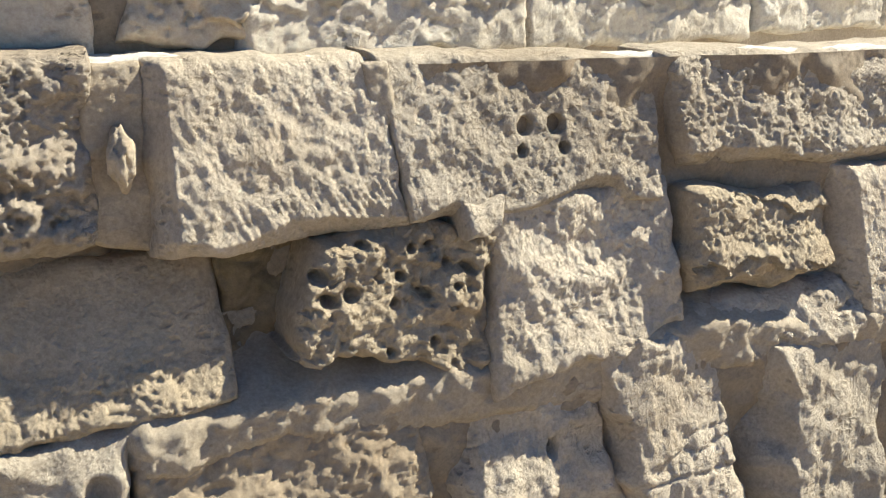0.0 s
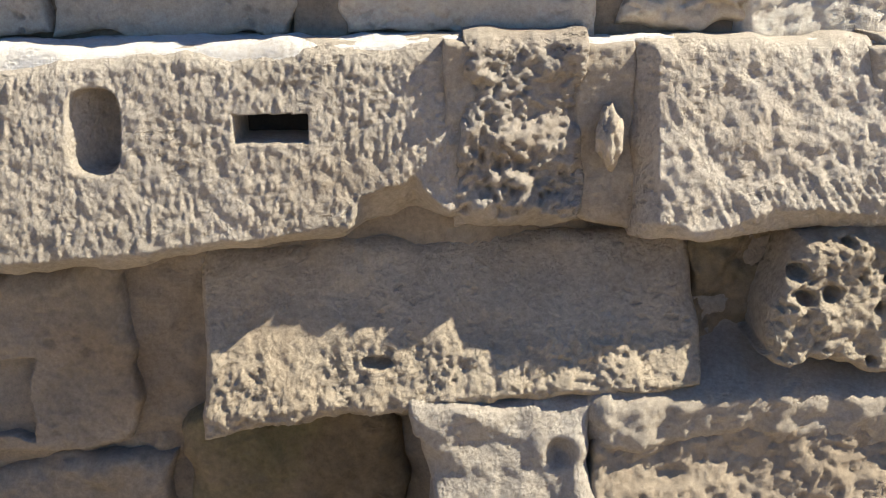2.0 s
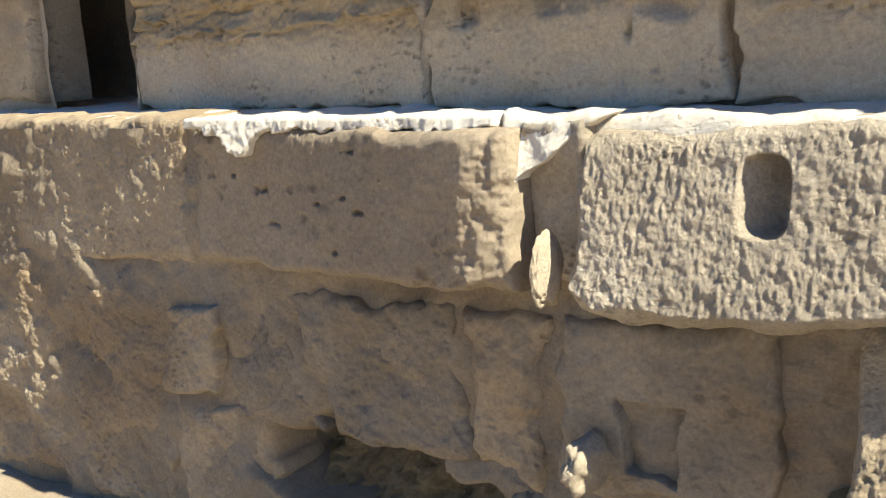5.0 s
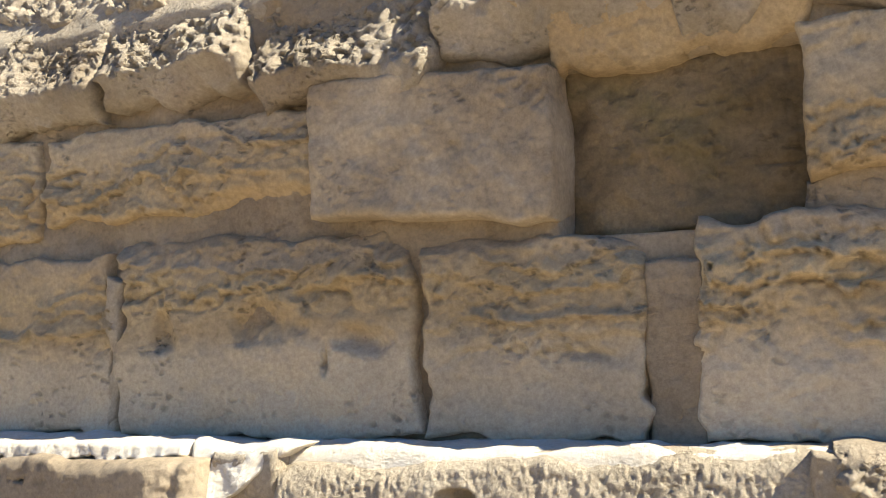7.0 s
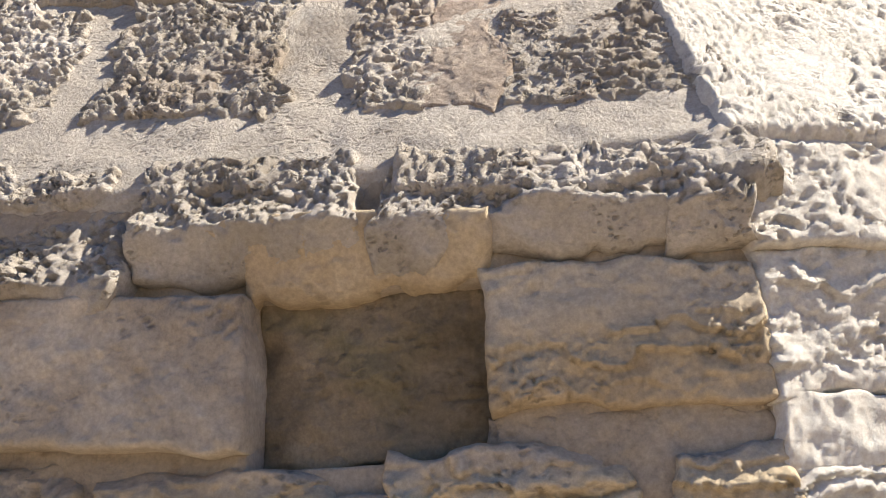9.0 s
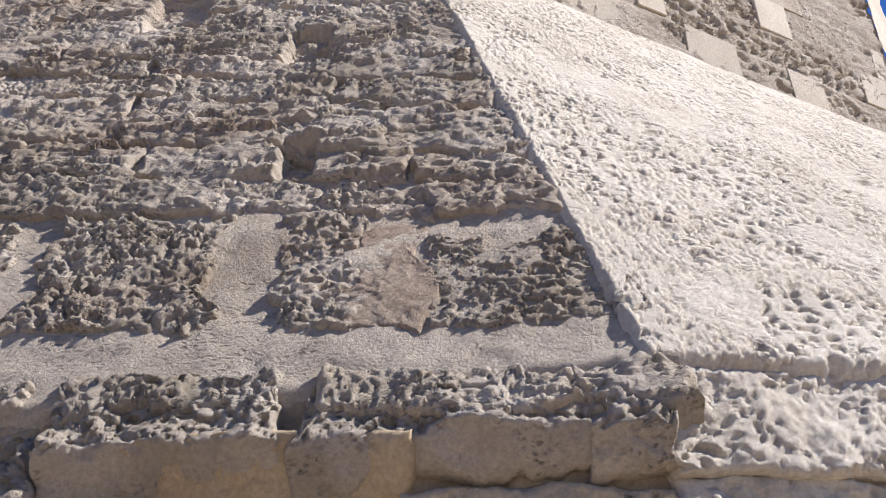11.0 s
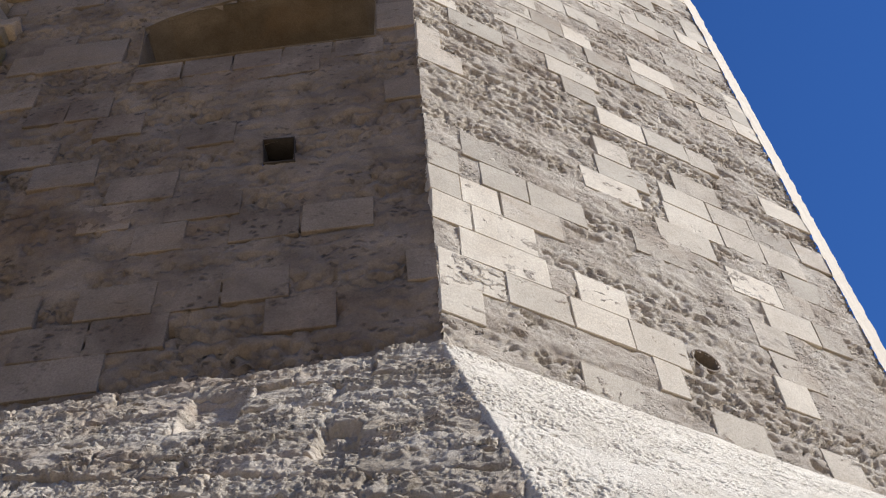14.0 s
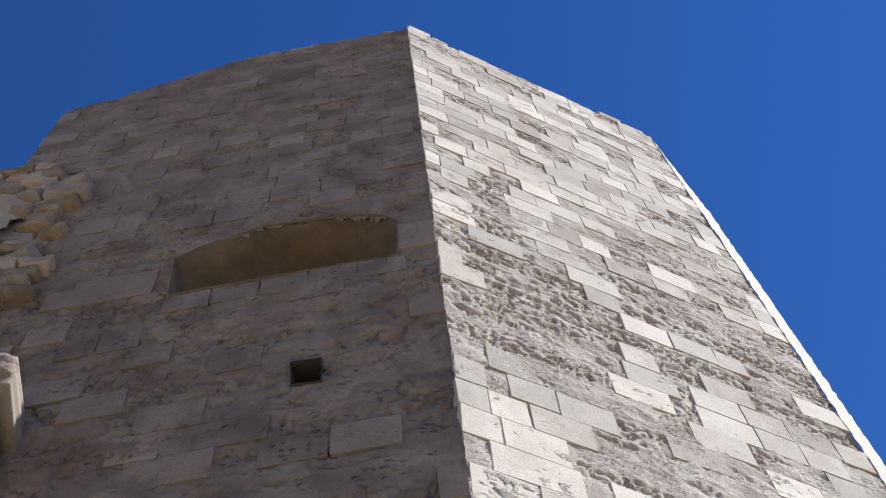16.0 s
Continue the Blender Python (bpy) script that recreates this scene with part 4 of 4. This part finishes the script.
sunny = sheet(lit_batter_at, 0, 8, -0.05, LEN, 0.014, m_render, "wall_batter_sunlit", n0=0.02, seed=95, lump=0.007, lump_size=0.4, rough=0.0032, rough_size=0.10, pit=0.036, pit_size=0.08, pit_share=0.58, pit_flat=1.7, pit_wide=0.72, fissure=0.008, fissure_size=0.14, carve=lambda a, b, n: n - 0.2 * step(0.06, -0.05, b) - 0.22 * np.clip(-(a + 0.02) / 0.05, 0, 1) ** 2,
              fit=lambda a, b: (a * (0.35 + 0.65 * a / 8) - 0.075 - 0.03 * value(b * 5, b * 3, 12), b))
tagged(sunny, "sloping sunlit tower base, pale and pock-marked", "wall", kind="structure")

# ---- tower ----
TOP, W_R, X_L = 21.6, 5.54, -6.67
CORNER = (C2[0], C2[1], 0)
face_r = plane(CORNER, (math.cos(HIGH), math.sin(HIGH), 0), (0, 0, 1))
face_l = plane((C2[0], C2[1], 0), (1, 0, 0), (0, 0, 1))
end = np.array(CORNER) + W_R * np.array((math.cos(HIGH), math.sin(HIGH), 0))
face_e = plane(tuple(end), (math.cos(HIGH + radians(25)), math.sin(HIGH + radians(25)), 0), (0, 0, 1))
COURSE = 0.402
Z0 = 7.12


def eaten(a, b, rise):
    """Small dark cavities eaten in rows along the courses, densest half way up."""
    band = np.exp(-(((b - 12.1) / 1.7) ** 2)) + 0.45 * np.exp(-(((b - 7.6) / 0.5) ** 2)) + 0.2
    gate = step(0.52, 0.30, abs(rise - 0.42 + 0.25 * value(a * 2, b, 91))) * step(-0.05, 0.2, fbm(a / 0.9, b / 0.35, 92, 3) + 0.42 * band - 0.22)
    hole = 1 - step(0.16, 0.46, cells(a / 0.12 + 1.6 * value(a * 9, b * 14, 93), b / 0.055 + 1.6 * value(a * 9, b * 14, 94), 95))
    return gate * hole


def joints(a, b, n):
    """Recessed bed joints and worn-back stretches of eroded masonry."""
    w = (b - Z0) / COURSE
    row = np.floor(w)
    bed = abs(w - row - 0.5) * 2
    n = n - 0.012 * step(0.90, 0.98, bed + 0.06 * value(a * 6, b * 6, 7))
    worn = step(0.02, 0.22, fbm(a / 1.5, row * 0.83, 33, 2) + 0.35 * np.exp(-(((b - 12.0) / 1.5) ** 2)) - 0.12)
    return n - 0.010 * worn - worn * (0.5 - abs(w - row - 0.45)) * 2 * np.maximum(0, 0.16 * fbm(a / 0.14, b / 0.075, 35, 3)) - 0.065 * eaten(a, b, w - row)


def drop_faces(ob, inside):
    """Opens a wall where inside(x, z) holds at a face's middle."""
    bm = bmesh.new()
    bm.from_mesh(ob.data)
    bmesh.ops.delete(bm, geom=[f for f in bm.faces if inside(f.calc_center_median())], context="FACES")
    bm.to_mesh(ob.data)
    bm.free()


def shaft(where, outline, deep, lip, material, parent, name, label="", sunk=0.003):
    """The lining of an opening: a thin rim on the wall, sides and a back."""
    o = np.array(outline, float)
    c = o.mean(0)
    big = c + (o - c) * (1 + lip / np.abs(o - c).max())
    k = len(o)
    rows = [(big, -0.09), (big, sunk), (o, sunk), (o, -deep), (c + (o - c) * 0.02, -deep)]
    pts = np.array([(x, z, n) for ps, n in rows for x, z in ps])
    faces = [[r * k + i, r * k + (i + 1) % k, r * k + k + (i + 1) % k, r * k + k + i] for r in range(4) for i in range(k)]
    return link_mesh(name, where(pts[:, 0], pts[:, 1], pts[:, 2]), np.array(faces), material, parent, label, smooth=False)


tower_r = sheet(face_r, 0, W_R, 6.9, TOP, 0.025, m_eroded, "wall_tower_sunlit", n0=-0.002, seed=500, rough=0.005, rough_size=0.10, pit=0.022, pit_size=0.08, pit_share=0.5, pit_flat=1.8, strata=0.010, strata_size=0.12,
                carve=carves(joints))
tagged(tower_r, "tall sunlit tower wall of eroded and repaired limestone courses", "wall", kind="structure")
MOUTH = [(2.78 + 0.15 * math.cos(t), 8.16 + 0.115 * math.sin(t)) for t in np.linspace(0, 2 * math.pi, 15)[:-1]]
EMB = [(-3.38, 12.17), (-0.72, 12.15), (-0.70, 13.05), (-0.85, 13.25), (-1.13, 13.40), (-1.71, 13.54), (-2.36, 13.56), (-2.85, 13.43), (-3.20, 13.27), (-3.45, 13.08)]
EMB = [(x - C2[0], z) for x, z in EMB]
HOLE = [(x - C2[0], z) for x, z in ((-1.80, 9.88), (-1.51, 9.86), (-1.53, 10.25), (-1.83, 10.27))]
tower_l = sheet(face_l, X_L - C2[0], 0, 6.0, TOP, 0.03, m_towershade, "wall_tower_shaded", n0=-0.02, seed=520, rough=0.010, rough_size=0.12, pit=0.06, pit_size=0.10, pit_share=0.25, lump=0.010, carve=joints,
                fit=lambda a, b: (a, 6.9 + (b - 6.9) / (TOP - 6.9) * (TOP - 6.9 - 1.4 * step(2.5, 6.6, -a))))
tagged(tower_l, "tall shaded tower wall with a wide gun port and a square hole", "wall", kind="structure")
drop_faces(tower_l, lambda c: (-3.41 < c.x < -0.71 and 12.16 < c.z < 13.10 + 0.44 * max(0, math.sin((c.x + 3.45) / 2.75 * math.pi)) ** 0.8) or (-1.82 < c.x < -1.52 and 9.87 < c.z < 10.26))
drop_faces(tower_r, lambda c: (((c.x - C2[0]) / math.cos(HIGH) - 2.78) / 0.14) ** 2 + ((c.z - 8.16) / 0.105) ** 2 < 1)
# The shade-toned stone keeps the inside of the round hole dark.
shaft(face_r, MOUTH, 0.9, 0.02, m_towershade, tower_r, "putlog_hole", "round dark hole in the sunlit wall", 0.002)
# Tan lining lowered in tone, with the port's inner shade in the colour.
m_port = limestone("port_shade_limestone", (0.23, 0.18, 0.12), (0.15, 0.115, 0.075), stains=0.4, bump=0.5, vary=0)
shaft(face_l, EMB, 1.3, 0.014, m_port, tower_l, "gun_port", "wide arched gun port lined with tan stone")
# The square hole's darkness is coloured into its lining.
shaft(face_l, HOLE, 0.9, 0.012, m_holeshade, tower_l, "putlog_hole", "square dark hole")
tower_e = sheet(face_e, -0.03, 2.2, 5.5, TOP - 0.3, 0.1, m_clean, "wall_tower_far", seed=540, rough=0.012)
tagged(tower_e, "narrow brightly lit far face of the tower", "wall", kind="structure")


# ---- sound blocks in the tower's courses ----
def courses(where, parent, x0, x1, top, known, share, pale, dull, proud, seed, worn=0.45):
    rnd = random.Random(seed)
    for row in range(int((top - Z0) / COURSE)):
        z = Z0 + row * COURSE
        spans = [(a, c, pale) for a, c in known.get(row, ())]
        x = x0 + rnd.uniform(-0.3, 0)
        while x < x1 - 0.1:
            w = rnd.uniform(0.42, 0.78)
            a, c = max(x, x0 + 0.004), min(x + w - 0.014, x1 - 0.004)
            if c - a > 0.2 and rnd.random() < share(a, z) and all(c < p or a > q for p, q, _ in spans):
                spans.append((a, c, dull if rnd.random() < worn else pale))
            x += w
        for a, c, m in spans:
            yield block(where, a, c, z + 0.004, z + COURSE - 0.004, proud + rnd.uniform(0, 0.008), 0.1, 0.006, m, parent, rnd.randrange(99999))


def share_r(a, z):
    if 2.2 < a < 3.1 and 7.8 < z < 8.6:
        return 0.0
    if z < 7.9:
        return 0.25
    if z < 10.9:
        return 0.5
    return 0.18 if z < 13.2 else 0.62


KNOWN_R = {0: ((1.28, 1.90),), 1: ((2.10, 2.42),), 2: ((0.02, 0.65), (0.67, 1.30), (1.32, 1.95), (3.63, 4.06)), 3: ((0.25, 1.15), (1.45, 2.0)), 6: ((0.58, 1.10), (1.12, 1.78), (3.60, 4.28)),
           7: ((4.56, 5.18),), 8: ((1.90, 2.65),), 9: ((2.17, 2.85),), 15: ((0.02, 0.60),), 16: ((0.02, 0.6), (1.18, 2.02)), 14: ((1.85, 2.6),)}
# Patch blocks, lowered in tone along with the shade-coloured face.
m_lef = limestone("shade_toned_patch_limestone", (0.295, 0.238, 0.178), (0.22, 0.175, 0.127), stains=0.3, bump=0.5, pits=0.6, vary=0.22, pit_size=16)
list(courses(face_r, tower_r, 0, W_R, TOP, KNOWN_R, share_r, m_clean, m_mid, -0.002, 600))


def share_l(a, z):
    x = a + C2[0]
    if (-3.9 < x < -0.3 and 11.75 < z < 13.7) or (-2.5 < x < -1.0 and 9.4 < z < 10.4):
        return 0.0
    return 0.3 if z < 13.7 else 0.5


KNOWN_L = {5: ((-3.20, -2.72),), 4: ((-2.65, -2.18),), 2: ((-3.75, -3.3), (-0.25, -0.004)), 0: ((-3.45, -2.62),)}
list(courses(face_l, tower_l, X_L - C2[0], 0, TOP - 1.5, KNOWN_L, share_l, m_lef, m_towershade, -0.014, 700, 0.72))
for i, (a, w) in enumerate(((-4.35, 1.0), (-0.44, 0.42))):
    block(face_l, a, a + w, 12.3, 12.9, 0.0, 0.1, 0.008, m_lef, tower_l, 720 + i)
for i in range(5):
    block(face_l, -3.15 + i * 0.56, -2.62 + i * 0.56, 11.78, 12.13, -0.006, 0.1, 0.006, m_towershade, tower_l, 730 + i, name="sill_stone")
for i, (a, w, h) in enumerate(((0.02, 0.5, 0.22), (0.54, 0.35, 0.10), (4.30, 0.55, 0.20), (4.9, 0.5, 0.12))):
    block(face_r, a, a + w, TOP - 0.05, TOP + h, 0.0, 0.5, 0.03, m_mid, tower_r, 740 + i)

# ---- broken stub of an adjoining wall ----
stub = sheet(plane((0, 5.2, 0), (1, 0, 0), (0, 0, 1)), -7.6, -5.9, 7, 16, 0.1, m_tan, "wall_stub", seed=800, lump=0.25, lump_size=0.9, rough=0.05, rough_size=0.3)
tagged(stub, "ragged broken rubble stub of a lost wall", "wall", kind="structure")
rs = random.Random(8)
edge_x = lambda z: float(np.interp(z, (9.5, 10.5, 11.5, 12.3, 12.8, 14.0, 14.8, 15.7, 16.8), (-4.8, -4.9, -5.1, -5.5, -5.0, -5.2, -5.25, -5.0, -5.9)))
z = 9.0
while z < 16.9:
    h = rs.uniform(0.16, 0.32)
    x = edge_x(z) + rs.uniform(-0.25, 0.1)
    reach = 0.06 + 0.16 * (1 + math.sin(z * 2.1)) * rs.uniform(0.5, 1.4)
    while x > -7.6:
        w = rs.uniform(0.3, 0.7)
        deep = min(0.33, 0.05 + 0.5 * reach * (0.35 + 0.7 * (edge_x(z) - x)) + rs.uniform(0, 0.1))
        at = plane((x - w / 2, 5.4 - deep, z + h / 2), (1, rs.uniform(-0.3, 0.3), 0), (rs.uniform(-0.06, 0.06), rs.uniform(-0.1, 0.2), 1))
        stone([(-w / 2, h / 2), (w / 2, h / 2), (w / 2, -h / 2), (-w / 2, -h / 2)], at, rs.choice((m_brown, m_grey, m_mossshade)), stub, seed=rs.randrange(9999), res=0.03, depth=deep + 0.1, edge=0.02, wobble=0.03, lump=0.02, rough=0.015, rough_size=0.15)
        x -= w + 0.03
    z += h + 0.02

for i in range(14):
    w, h = rs.uniform(0.25, 0.5), rs.uniform(0.14, 0.24)
    at = plane((rs.uniform(-4.75, -4.35), rs.uniform(4.55, 4.75), 8.6 + 0.12 * i), (1, rs.uniform(0.1, 0.7), 0), (rs.uniform(-0.1, 0.1), rs.uniform(-0.1, 0.2), 1))
    stone([(-w / 2, h / 2), (w / 2, h / 2), (w / 2, -h / 2), (-w / 2, -h / 2)], at, m_lef, stub, seed=880 + i, res=0.03, depth=0.8, edge=0.02, wobble=0.03, lump=0.02, rough=0.015)

# ---- loose rubble at the foot ----
for i in range(26):
    r = rs.uniform(0.02, 0.05)
    bm = bmesh.new()
    bmesh.ops.create_icosphere(bm, subdivisions=3, radius=r)
    for v in bm.verts:
        v.co *= 1 + 0.8 * noise.noise(v.co / r * 0.9 + Vector((i * 3.1, 0, 0))) + 0.15 * noise.noise(v.co / r * 3)
        v.co.z *= 0.7
    me = bpy.data.meshes.new("rubble_stone")
    bm.to_mesh(me)
    bm.free()
    me.polygons.foreach_set("use_smooth", [True] * len(me.polygons))
    me.materials.append(m_plinth if i % 3 else m_grey)
    ob = new("rubble_stone", me)
    ob.matrix_world = pose(rs.uniform(1.9, 3.0), rs.uniform(2.35, 2.75), -0.41 + r * 0.45, 0, 0, rs.uniform(0, 360))
    tagged(ob, "small angular limestone rubble lying on the gravel", "stone", "rubble at the wall's foot")
